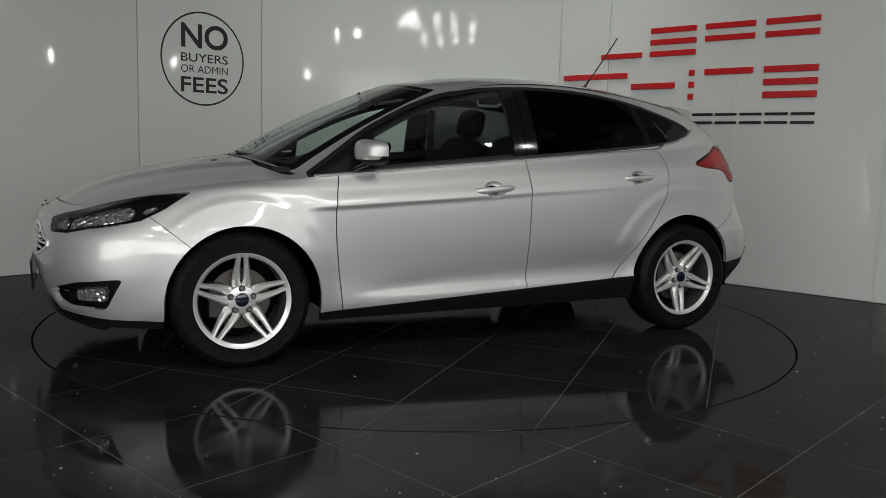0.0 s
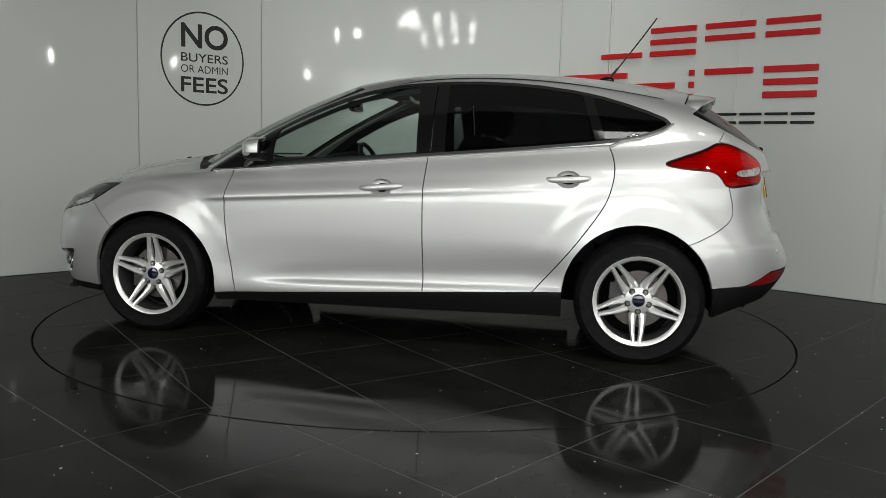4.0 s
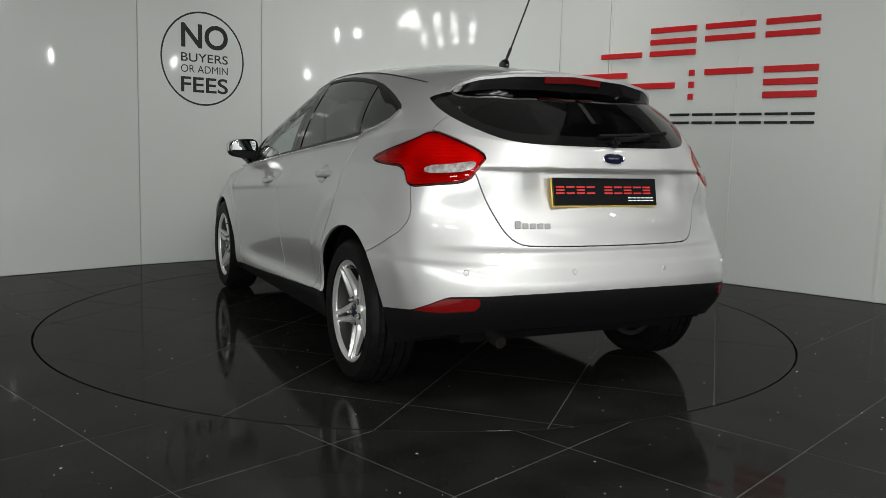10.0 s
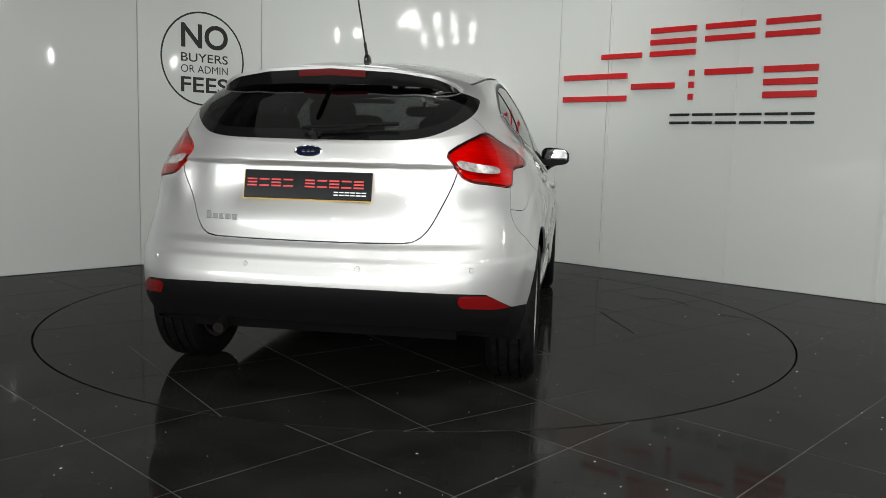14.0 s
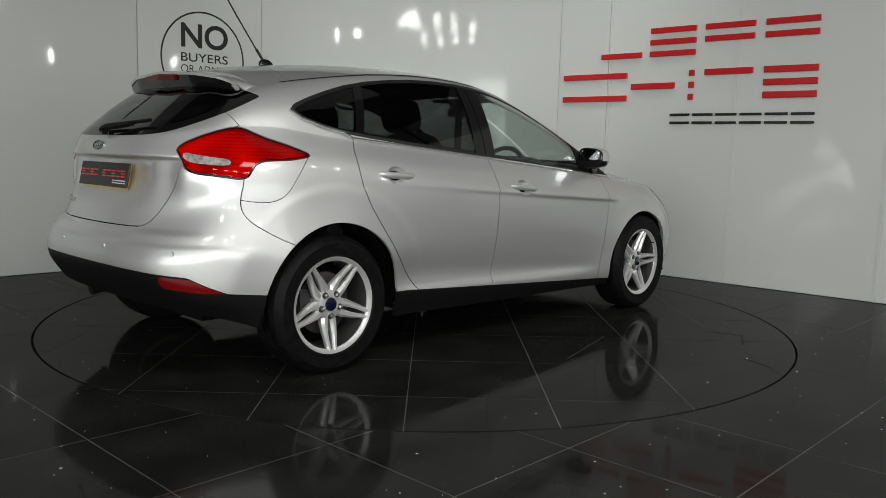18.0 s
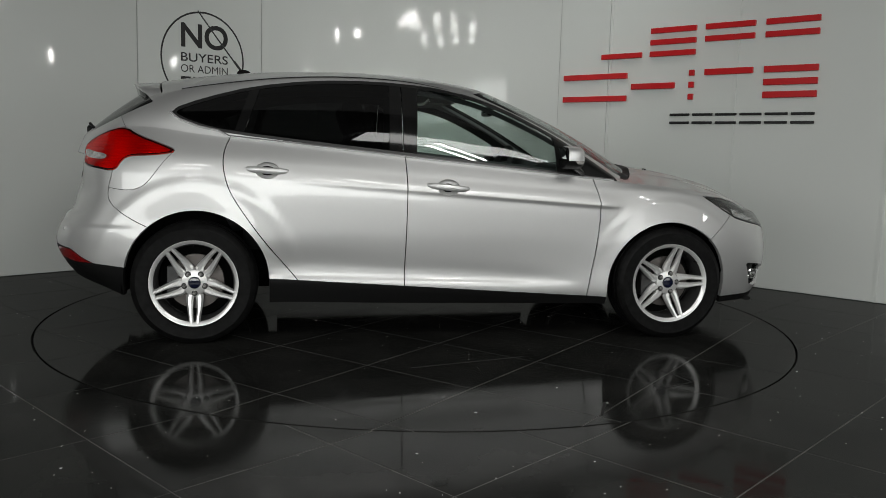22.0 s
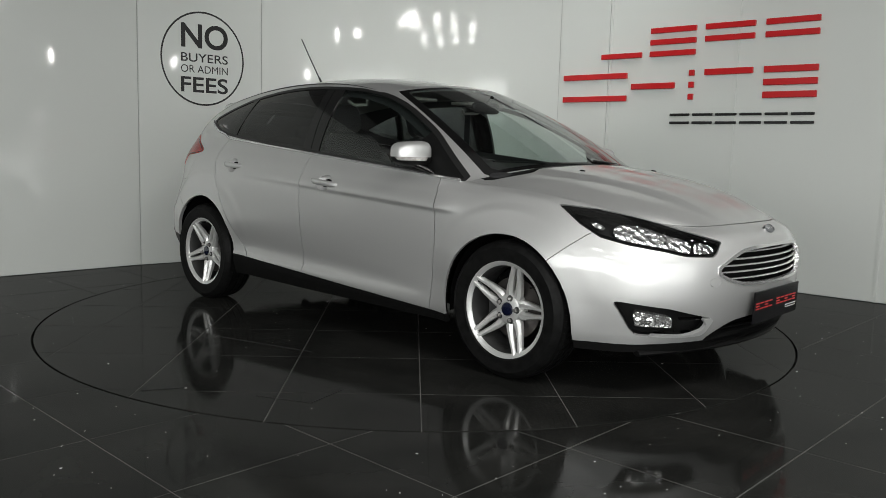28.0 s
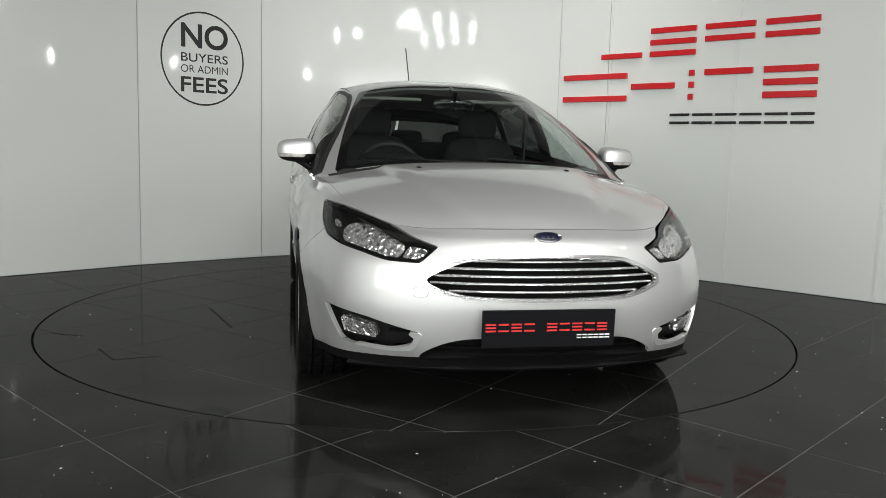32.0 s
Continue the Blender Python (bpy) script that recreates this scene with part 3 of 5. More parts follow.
RAIL_Y = [
    [0, 0.25, 0.45, 0.6128, 0.738, 0.8092, 0.8404, 0.85, 0.85, 0.85, 0.85, 0.845, 0.82, 0.75, 0.62, 0.4, 0.2, 0],
    [0, 0.25, 0.45, 0.618, 0.75, 0.837, 0.869, 0.875, 0.882, 0.882, 0.878, 0.865, 0.84, 0.785, 0.65, 0.41, 0.2, 0],
    [0, 0.25, 0.45, 0.628, 0.77, 0.857, 0.884, 0.886, 0.875, 0.875, 0.875, 0.875, 0.852, 0.79, 0.655, 0.42, 0.2, 0],
    [0, 0.25, 0.45, 0.618, 0.755, 0.857, 0.889, 0.898, 0.898, 0.898, 0.895, 0.875, 0.85, 0.785, 0.65, 0.41, 0.2, 0],
    [0, 0.25, 0.45, 0.598, 0.725, 0.822, 0.872, 0.898, 0.905, 0.905, 0.898, 0.865, 0.825, 0.755, 0.625, 0.4, 0.2, 0],
    [0, 0.25, 0.45, 0.5828, 0.688, 0.7792, 0.8354, 0.868, 0.875, 0.872, 0.866, 0.84, 0.79, 0.72, 0.595, 0.39, 0.2, 0],
    [0, 0.25, 0.43, 0.545, 0.66, 0.745, 0.79, 0.832, 0.83, 0.815, 0.793, 0.755, 0.695, 0.62, 0.5, 0.34, 0.18, 0]]
RAIL_Z = [
    [0.205, 0.205, 0.205, 0.205, 0.20, 0.195, 0.195, 0.195, 0.20, 0.205, 0.215, 0.215, 0.235, 0.29, 0.325, 0.345, 0.345, 0.345],
    [0.30, 0.30, 0.30, 0.30, 0.30, 0.29, 0.27, 0.265, 0.28, 0.305, 0.33, 0.33, 0.35, 0.38, 0.405, 0.42, 0.42, 0.42],
    [0.45, 0.45, 0.45, 0.45, 0.45, 0.45, 0.42, 0.41, 0.41, 0.42, 0.44, 0.46, 0.47, 0.48, 0.49, 0.50, 0.50, 0.50],
    [0.60, 0.60, 0.60, 0.60, 0.60, 0.60, 0.62, 0.60, 0.60, 0.60, 0.60, 0.63, 0.62, 0.61, 0.60, 0.60, 0.60, 0.60],
    [0.665, 0.665, 0.665, 0.67, 0.685, 0.715, 0.745, 0.75, 0.775, 0.80, 0.825, 0.82, 0.80, 0.78, 0.76, 0.75, 0.75, 0.75],
    [0.705, 0.705, 0.705, 0.715, 0.745, 0.785, 0.835, 0.835, 0.87, 0.905, 0.945, 0.96, 0.96, 0.94, 0.93, 0.945, 0.955, 0.955],
    [0.737, 0.735, 0.732, 0.742, 0.78, 0.823, 0.868, 0.888, 0.944, 0.997, 1.05, 1.09, 1.122, 1.115, 1.087, 1.07, 1.062, 1.06]]
RAILS = [np.stack([np.array(RAIL_X[k]), np.array(RAIL_Y[k]), np.array(RAIL_Z[k])], 1) for k in range(7)]
KNOTS = arc_knots(RAILS[3])
N_END, N_WING, N_SIDE, N_ROW = 26, 42, 116, 108


def rail_curve(P, at):
    """A level's smooth line at knots' places, mirrored over the ends so that it crosses the middle squarely."""
    first, last = P[1] * (1, -1, 1), P[-2] * (1, -1, 1)
    k = np.concatenate([[-KNOTS[1]], KNOTS, [2 * KNOTS[-1] - KNOTS[-2]]])
    return spline(k, np.vstack([first, P, last]), at)


def steps(a, b, n, last=False):
    return list(np.linspace(KNOTS[a], KNOTS[b], n + 1))[: n + 1 if last else n]


COLUMNS = np.array(steps(0, 3, N_END) + steps(3, 7, N_WING) + steps(7, 13, N_SIDE) + steps(13, 17, N_END, True))
I_CORNER, I_PILLAR, I_TAIL = N_END, N_END + N_WING, N_END + N_WING + N_SIDE

FRONT_HUB, REAR_HUB = (1.318, 0.318), (-1.318, 0.318)
FRONT_ARCH, REAR_ARCH = (1.303, 0.308, 0.362), (-1.303, 0.33, 0.370)


def arch_field(V, arch):
    x, z, r = arch
    dx, dz = V[:, 0] - x, np.maximum(V[:, 2] - z, 0)
    return np.hypot(dx, dz) - r


def crease_height(x):
    return 0.755 + (1.0 - x) * 0.060


def lower_shell():
    lines = np.stack([rail_curve(P, COLUMNS) for P in RAILS])          # rail, column, xyz
    rows = np.linspace(0, 6, N_ROW + 1)
    grid = np.stack([spline(np.arange(7), lines[:, c], rows) for c in range(len(COLUMNS))], 1)
    V = grid.reshape(-1, 3).copy()
    n = len(COLUMNS)
    F = [(r * n + c, r * n + c + 1, (r + 1) * n + c + 1, (r + 1) * n + c) for r in range(N_ROW) for c in range(n - 1)]
    return np.hstack([V, np.tile(COLUMNS, N_ROW + 1)[:, None], np.repeat(rows, n)[:, None]]), F


WAIST = rail_curve(RAILS[6], COLUMNS)


def along(points, n):
    P = np.array(points, float)
    k = np.concatenate([[0], np.cumsum(np.linalg.norm(np.diff(P, axis=0), axis=1))])
    return spline(k, P, np.linspace(0, k[-1], n + 1))


COWL = along([(1.22, 0, 0.975), (1.205, 0.25, 0.97), (1.15, 0.52, 0.95), tuple(WAIST[I_PILLAR])], N_END)
HEADER = along([(0.30, 0, 1.425), (0.285, 0.25, 1.418), (0.23, 0.46, 1.392), (0.11, 0.575, 1.365)], N_END)
ROOF_RAIL = along([(0.11, 0.575, 1.365), (-0.10, 0.597, 1.402), (-0.45, 0.602, 1.424), (-0.85, 0.598, 1.408), (-1.2, 0.59, 1.363), (-1.41, 0.572, 1.327), (-1.515, 0.55, 1.305)], N_SIDE)
HATCH_TOP = along([(-1.515, 0.55, 1.305), (-1.548, 0.40, 1.358), (-1.563, 0.2, 1.387), (-1.568, 0, 1.394)], N_END)


def coons(front, side, rear, centre):
    """A surface inside four edges: front and rear run outwards from the middle, centre and side run back."""
    n, m = len(front) - 1, len(side) - 1
    u, w = np.linspace(0, 1, m + 1)[:, None, None], np.linspace(0, 1, n + 1)[None, :, None]
    S = (1 - u) * front[None] + u * rear[None] + (1 - w) * centre[:, None] + w * side[:, None]
    S = S - ((1 - u) * (1 - w) * front[0] + (1 - u) * w * front[-1] + u * (1 - w) * rear[0] + u * w * rear[-1])
    V = S.reshape(-1, 3)
    F = [(i * (n + 1) + j, (i + 1) * (n + 1) + j, (i + 1) * (n + 1) + j + 1, i * (n + 1) + j + 1) for i in range(m) for j in range(n)]
    ab = np.stack([np.repeat(np.linspace(0, 1, m + 1), n + 1), np.tile(np.linspace(0, 1, n + 1), m + 1)], 1)
    return np.hstack([V, ab]), [tuple(reversed(f)) for f in F]


def bonnet_shell():
    u = np.linspace(0, 1, N_WING + 1)
    centre = spline([0, 0.18, 0.42, 0.7, 1], [tuple(WAIST[0]), (1.99, 0, 0.80), (1.75, 0, 0.878), (1.45, 0, 0.943), (1.22, 0, 0.975)], u)
    return coons(WAIST[: I_CORNER + 1], WAIST[I_CORNER: I_PILLAR + 1], COWL, centre)


def roof_shell():
    u = np.linspace(0, 1, N_SIDE + 1)
    centre = spline([0, 0.16, 0.4, 0.65, 0.85, 1], [(0.30, 0, 1.425), (0.02, 0, 1.467), (-0.45, 0, 1.49), (-0.95, 0, 1.473), (-1.31, 0, 1.436), (-1.568, 0, 1.394)], u)
    return coons(HEADER, ROOF_RAIL, HATCH_TOP, centre)


def glasshouse_shell():
    low = np.vstack([COWL[:-1], WAIST[I_PILLAR: I_TAIL], WAIST[I_TAIL:]])
    high = np.vstack([HEADER[:-1], ROOF_RAIL[:-1], HATCH_TOP])
    n, rows = len(low), 30
    tangent = np.gradient(low * 0.6 + high * 0.4, axis=0)
    out = np.stack([-tangent[:, 1], tangent[:, 0], np.zeros(n)], 1)
    out = -out / np.linalg.norm(out, axis=1, keepdims=True)
    a = np.concatenate([np.linspace(0, 1, N_END + 1)[:-1], 1 + np.linspace(0, 1, N_SIDE + 1)[:-1], 2 + np.linspace(0, 1, N_END + 1)])
    swell = np.interp(a, [0, 0.9, 1.1, 1.9, 2.15, 3], [0.032, 0.03, 0.026, 0.022, 0.014, 0.012])
    V = []
    for r in range(rows + 1):
        t = r / rows
        P = low * (1 - t) + high * t + out * (4 * t * (1 - t) * swell)[:, None] * (1, 1, 0) + np.array([0, 0, 1]) * (4 * t * (1 - t) * swell * 0.55)[:, None]
        V.append(np.hstack([P, a[:, None], np.full((n, 1), t)]))
    F = [(r * n + c, (r + 1) * n + c, (r + 1) * n + c + 1, r * n + c + 1) for r in range(rows) for c in range(n - 1)]
    return np.vstack(V), F


def melted(shells, times=3):
    """Relax the shells together, so that their common edges turn smoothly."""
    index, flat, where = {}, [], []
    for V, F in shells:
        ids = []
        for v in V[:, :3]:
            key = tuple(np.round(v, 4))
            if key not in index:
                index[key] = len(flat)
                flat.append(v)
            ids.append(index[key])
        where.append(ids)
    P = np.array(flat)
    pairs = {(min(ids[a], ids[b]), max(ids[a], ids[b])) for (V, F), ids in zip(shells, where) for f in F for a, b in zip(f, f[1:] + f[:1]) if ids[a] != ids[b]}
    E = np.array(sorted(pairs))
    degree = np.bincount(E.ravel(), minlength=len(P))[:, None]
    middle, edge = np.abs(P[:, 1]) < 1e-4, P[:, 2] < 0.28
    for _ in range(times):
        S = np.zeros_like(P)
        np.add.at(S, E[:, 0], P[E[:, 1]])
        np.add.at(S, E[:, 1], P[E[:, 0]])
        Q = P + 0.5 * (S / degree - P)
        Q[middle] = np.stack([P[middle][:, 0], np.zeros(middle.sum()), P[middle][:, 2]], 1)
        Q[edge] = P[edge]
        P = Q
    out = []
    for (V, F), ids in zip(shells, where):
        W = V.copy()
        W[:, :3] = P[ids]
        out.append((W, F))
    return out


def turned_out(mesh):
    """Face a shell away from the middle of the car."""
    V, F = mesh
    P = V[:, :3]
    vote = 0.0
    for f in F[::7]:
        n = np.cross(P[f[1]] - P[f[0]], P[f[-1]] - P[f[0]])
        vote += float(n @ (P[f[0]] - (0, 0.0, 0.72)))
    return mesh if vote > 0 else (V, [tuple(reversed(f)) for f in F])


LOWER, BONNET, ROOF, HOUSE = map(turned_out, melted([lower_shell(), bonnet_shell(), roof_shell(), glasshouse_shell()]))


def shaped(mesh):
    """Press the arches' lips, the flank's crease, the hollow over the sill and the plate's pocket into the lower body."""
    V = mesh[0].copy()
    flank = np.clip((V[:, 1] - 0.7) / 0.12, 0, 1)
    for arch in (FRONT_ARCH, REAR_ARCH):
        d = arch_field(V, arch)
        V[:, 1] += flank * (0.016 if arch is FRONT_ARCH else 0.012) * np.clip(1 - d / 0.10, 0, 1) ** 1.5
        # blister round the arch with a soft rim
        t = np.clip(((0.165 if arch is REAR_ARCH else 0.125) - d) / 0.045 + 0.5, 0, 1)
        V[:, 1] += flank * 0.007 * t * t * (3 - 2 * t) * np.clip((V[:, 2] - 0.4) / 0.15, 0, 1)
    ramp = np.clip((1.02 - V[:, 0]) / 0.1, 0, 1) * np.clip((V[:, 0] + 1.25) / 0.5, 0, 1)
    dz = V[:, 2] - crease_height(V[:, 0])
    V[:, 1] += flank * ramp * (0.003 + 0.009 * np.clip((V[:, 0] + 0.7) / 0.9, 0, 1)) * np.where(dz > 0, np.exp(-(dz / 0.05) ** 2), np.exp(-(dz / 0.015) ** 2))
    zs = 0.342 + (0.3 - V[:, 0]) * 0.022
    tall = 0.05 + 0.05 * np.clip((0.65 - V[:, 0]) / 1.4, 0, 1)
    fade = np.clip((0.80 - V[:, 0]) / 0.35, 0, 1) * np.clip((V[:, 0] + 1.02) / 0.12, 0, 1)
    d = V[:, 2] - zs
    V[:, 1] -= flank * fade * 0.014 * np.where(d > 0, np.exp(-(d / tall) ** 2), np.exp(-(d / 0.02) ** 2))
    # ledge where the rear bumper stands out under the tailgate
    V[:, 0] -= 0.020 * np.clip((-1.75 - V[:, 0]) / 0.15, 0, 1) * np.clip((0.668 - V[:, 2]) / 0.014, 0, 1) * np.clip((V[:, 2] - 0.40) / 0.14, 0, 1) * np.clip((0.74 - V[:, 1]) / 0.2, 0, 1)
    # crease round the rear bumper at the height of the sensors
    back = np.clip((-1.60 - V[:, 0]) / 0.08, 0, 1)
    t = np.clip((0.618 - V[:, 2]) / 0.022, 0, 1)
    push = back * 0.006 * t * t * (3 - 2 * t) * np.clip((V[:, 2] - 0.42) / 0.15, 0, 1)
    away = np.stack([V[:, 0] + 1.45, V[:, 1]], 1)
    V[:, :2] += away / (np.linalg.norm(away, axis=1, keepdims=True) + 1e-6) * push[:, None] * np.stack([np.ones(len(V)), V[:, 1] > 1e-4], 1)
    # hollow for the number plate under the tailgate's crease
    tail = np.clip((-1.7 - V[:, 0]) / 0.1, 0, 1)
    ease = lambda t: np.clip(t, 0, 1) ** 2 * (3 - 2 * np.clip(t, 0, 1))
    V[:, 0] += tail * ease((V[:, 2] - 0.74) / 0.16) * ease((0.978 - V[:, 2]) / 0.012) * (0.034 * ease((0.60 - V[:, 1]) / 0.10) + 0.032 * ease((0.44 - V[:, 1]) / 0.15))
    return V, mesh[1]


def creased(mesh):
    """Raise the bonnet's middle between two folds that run together towards the nose."""
    V = mesh[0].copy()
    line = 0.27 + 0.25 * (2.05 - V[:, 0]) / 0.85
    t = np.clip((line - np.abs(V[:, 1])) / 0.04 + 0.5, 0, 1)
    V[:, 2] += 0.015 * t * t * (3 - 2 * t) * np.clip((2.09 - V[:, 0]) / 0.25, 0, 1) * np.clip((V[:, 3] < 0.999) * 1.0, 0, 1)
    return V, mesh[1]


LOWER, BONNET = shaped(LOWER), creased(BONNET)


# ---------------------------------------------------------------- cutting the body into its panels
def box_field(poly, axes, soft=3):
    p = rounded(poly, soft) if soft else np.array(poly, float)
    i, j = axes
    return lambda V: inside(p, V[:, i], V[:, j])


def side_field(poly, soft=2):
    f = box_field(poly, (0, 2), soft)
    return lambda V: np.where(V[:, 1] > 0.4, f(V), 1.0)


def box_seam(poly, soft=2):
    return box_field(poly, (0, 2), soft)


def rear_field(poly, soft=2):
    f = box_field(poly, (1, 2), soft)
    return lambda V: np.where(V[:, 0] < -1.2, f(V), 1.0)


def front_field(poly, soft=2):
    f = box_field(poly, (1, 2), soft)
    return lambda V: np.where(V[:, 0] > 1.5, f(V), 1.0)


def corner_field(poly, sign, soft=2):
    """An outline on a rounded corner, seen along its diagonal: (x + sign * y, z)."""
    p = rounded(poly, soft)
    return lambda V: np.where(V[:, 0] * -sign > 0.9, inside(p, V[:, 0] + sign * V[:, 1], V[:, 2]), 1.0)


def skirt_field(V):
    """Below zero: the black plastic along the foot of the body."""
    x = V[:, 0]
    line = np.interp(x, [-2.14, -2.06, -1.96, -1.9, -1.83, -1.67, -0.95, -0.78, 0.83, 0.95, 1.66, 1.9, 2.12, 2.2], [0.506, 0.492, 0.48, 0.445, 0.413, 0.398, 0.345, 0.336, 0.243, 0.236, 0.230, 0.235, 0.250, 0.255])
    return V[:, 2] - line


TAIL_LAMP = corner_field([(-0.585, 1.0), (-0.72, 1.040), (-0.90, 1.080), (-1.01, 1.117), (-1.09, 1.110), (-1.26, 1.068), (-1.390, 1.022), (-1.345, 0.975), (-1.30, 0.915), (-1.10, 0.903), (-0.935, 0.888), (-0.905, 0.95), (-0.855, 0.972), (-0.76, 0.974), (-0.655, 0.983)], 1, 1)
HEAD_LAMP = corner_field([(0.735, 0.816), (0.95, 0.803), (1.08, 0.788), (1.21, 0.770), (1.40, 0.735), (1.70, 0.677), (1.64, 0.619), (1.45, 0.622), (1.3, 0.643), (1.1, 0.664), (0.95, 0.69), (0.84, 0.74)], -1, 0)
FOG_BAY = corner_field([(1.015, 0.424), (1.06, 0.426), (1.35, 0.402), (1.65, 0.352), (1.66, 0.343), (1.605, 0.284), (1.58, 0.276), (1.45, 0.270), (1.18, 0.279), (1.14, 0.290)], -1, 0)
GRILLE = front_field([(-0.3, 0.660), (0.2, 0.657), (0.345, 0.640), (0.512, 0.553), (0.36, 0.492), (0.2, 0.482), (-0.3, 0.479)], 1)
LOWER_GRILLE = front_field([(-0.3, 0.342), (0.25, 0.338), (0.38, 0.322), (0.50, 0.250), (0.40, 0.224), (-0.3, 0.224)], 2)
FRONT_DOOR = side_field([(0.835, 1.4), (0.835, 0.93), (0.88, 0.77), (0.868, 0.53), (0.826, 0.25), (0.78, -0.2), (-0.222, -0.2), (-0.219, 0.20), (-0.212, 0.66), (-0.212, 0.9), (-0.235, 1.4)], 2)
REAR_DOOR = side_field([(-0.215, 1.4), (-0.212, 0.9), (-0.212, 0.66), (-0.219, 0.20), (-0.222, -0.2), (-0.45, -0.2), (-0.66, 0.20), (-0.80, 0.35), (-0.955, 0.535), (-1.085, 0.715), (-1.152, 0.83), (-1.178, 0.99), (-1.12, 1.12), (-1.1, 1.4)], 2)
NOSE_SEAM = box_seam([(3, 1.2), (1.88, 1.2), (1.84, 0.80), (1.72, 0.712), (1.57, 0.59), (1.50, 0.53), (1.50, 0.0), (3, 0.0)], 1)
TAIL_SEAM = box_seam([(-3, 1.3), (-1.68, 1.3), (-1.722, 0.90), (-1.752, 0.80), (-1.745, 0.735), (-1.68, 0.68), (-1.57, 0.62), (-1.45, 0.58), (-1.45, 0.0), (-3, 0.0)], 2)
HATCH = rear_field([(-0.3, 1.9), (0.74, 1.9), (0.71, 1.25), (0.665, 1.125), (0.585, 1.0), (0.566, 0.917), (0.53, 0.84), (0.478, 0.725), (0.43, 0.68), (0.36, 0.673), (-0.3, 0.672)], 2)
DAYLIGHT = side_field([(1.06, 0.872), (0.80, 1.05), (0.67, 1.138), (0.52, 1.217), (0.37, 1.288), (0.22, 1.343), (0.075, 1.377), (-0.08, 1.395), (-0.39, 1.412), (-0.71, 1.402), (-1.03, 1.358), (-1.28, 1.286), (-1.46, 1.213), (-1.40, 1.165), (-1.295, 1.128), (-1.157, 1.098), (-0.68, 1.05), (-0.22, 1.008), (0.23, 0.965), (0.52, 0.938), (0.81, 0.908)], 1)
REAR_GLASS = rear_field([(-0.3, 1.064), (0.30, 1.063), (0.42, 1.070), (0.53, 1.110), (0.585, 1.17), (0.61, 1.23), (0.62, 1.30), (0.56, 1.5), (-0.3, 1.5)], 2)


def soft_max(a, b, k=0.03):
    return 0.5 * (a + b + np.sqrt((a - b) ** 2 + k * k))


# black glass and cheeks: over a slope that runs down and back from the spoiler's root and levels out over the badge
REAR_DARK = lambda V: np.where(V[:, 0] < -1.4, np.maximum(soft_max((1.256 + (V[:, 0] + 1.547) * 0.488 - V[:, 2]) * 0.9, 1.058 - V[:, 2]), V[:, 0] + 1.545 + (V[:, 2] - 1.256) * 1.3), 1.0)
HATCH_SEAM = lambda V: np.where(V[:, 0] < -1.3, V[:, 0] + 1.713 - np.clip(1.177 - V[:, 2], -0.1, 1) * 0.55, 1.0)

FUEL_FLAP = side_field([(-1.40, 1.02), (-1.455, 0.96), (-1.50, 0.90), (-1.55, 0.83), (-1.61, 0.796), (-1.70, 0.795), (-1.84, 0.825), (-1.84, 1.02)], 2)

CAR = tagged(new("hatchback_car"), "silver five-door hatchback with alloy wheels on the turntable", "car")


def cup_field(cx, cz):
    return lambda V: np.where(V[:, 1] > 0.4, (np.hypot((V[:, 0] - cx) / 0.062, (V[:, 2] - cz) / 0.044) - 1) * 0.05, 1.0)


def bowl(mesh, depth):
    """Sink a cut-out piece into a hollow."""
    V = np.array(mesh[0], float)
    rim = sorted({i for e in rim_edges(mesh[1]) for i in e})
    R = V[rim][:, [0, 2]]
    d = np.array([np.min(np.hypot(*(R - v).T)) for v in V[:, [0, 2]]])
    V[:, 1] -= depth * np.sqrt(np.clip(d / 0.04, 0, 1))
    return V, mesh[1]


def both(mesh):
    return ((1, mesh), (-1, mirrored(mesh)))


def whole(mesh):
    """A piece that crosses the middle: the half and its mirror image, sewn together."""
    V, F = np.asarray(mesh[0])[:, :3], mesh[1]
    n = len(V)
    ids = [i if abs(V[i][1]) < 1e-5 else n + i for i in range(n)]
    return compact((np.vstack([V, V * (1, -1, 1)]), list(F) + [tuple(ids[i] for i in reversed(f)) for f in F]))


HANDLES = ((0.010, 0.843, 0.875), (-0.945, 0.912, 0.845))

# lower body, from the wheel arches outwards
body, arch_discards = LOWER, []
for arch in (FRONT_ARCH, REAR_ARCH):
    _, body = cut(body, lambda V, a=arch: np.where(V[:, 1] > 0.4, arch_field(V, a), 1.0))
LINER = body
skirt, body = cut_gap(body, skirt_field, 0.003)
lower_grille, body = cut(body, LOWER_GRILLE)
lower_grille_b, skirt = cut(skirt, LOWER_GRILLE)
head_lamp, body = cut_gap(body, HEAD_LAMP)
fog_bay, body = cut(body, FOG_BAY)
grille, body = cut(body, GRILLE)
tail_lamp, body = cut_gap(body, TAIL_LAMP)
hatch_low, body = cut_gap(body, HATCH, 0.005)
front_door, body = cut_gap(body, FRONT_DOOR)
rear_door, body = cut_gap(body, REAR_DOOR)
front_bumper, body = cut_gap(body, NOSE_SEAM, 0.0035)
rear_bumper, body = cut_gap(body, TAIL_SEAM, 0.004)
wing, quarter = cut(body, lambda V: -V[:, 0])

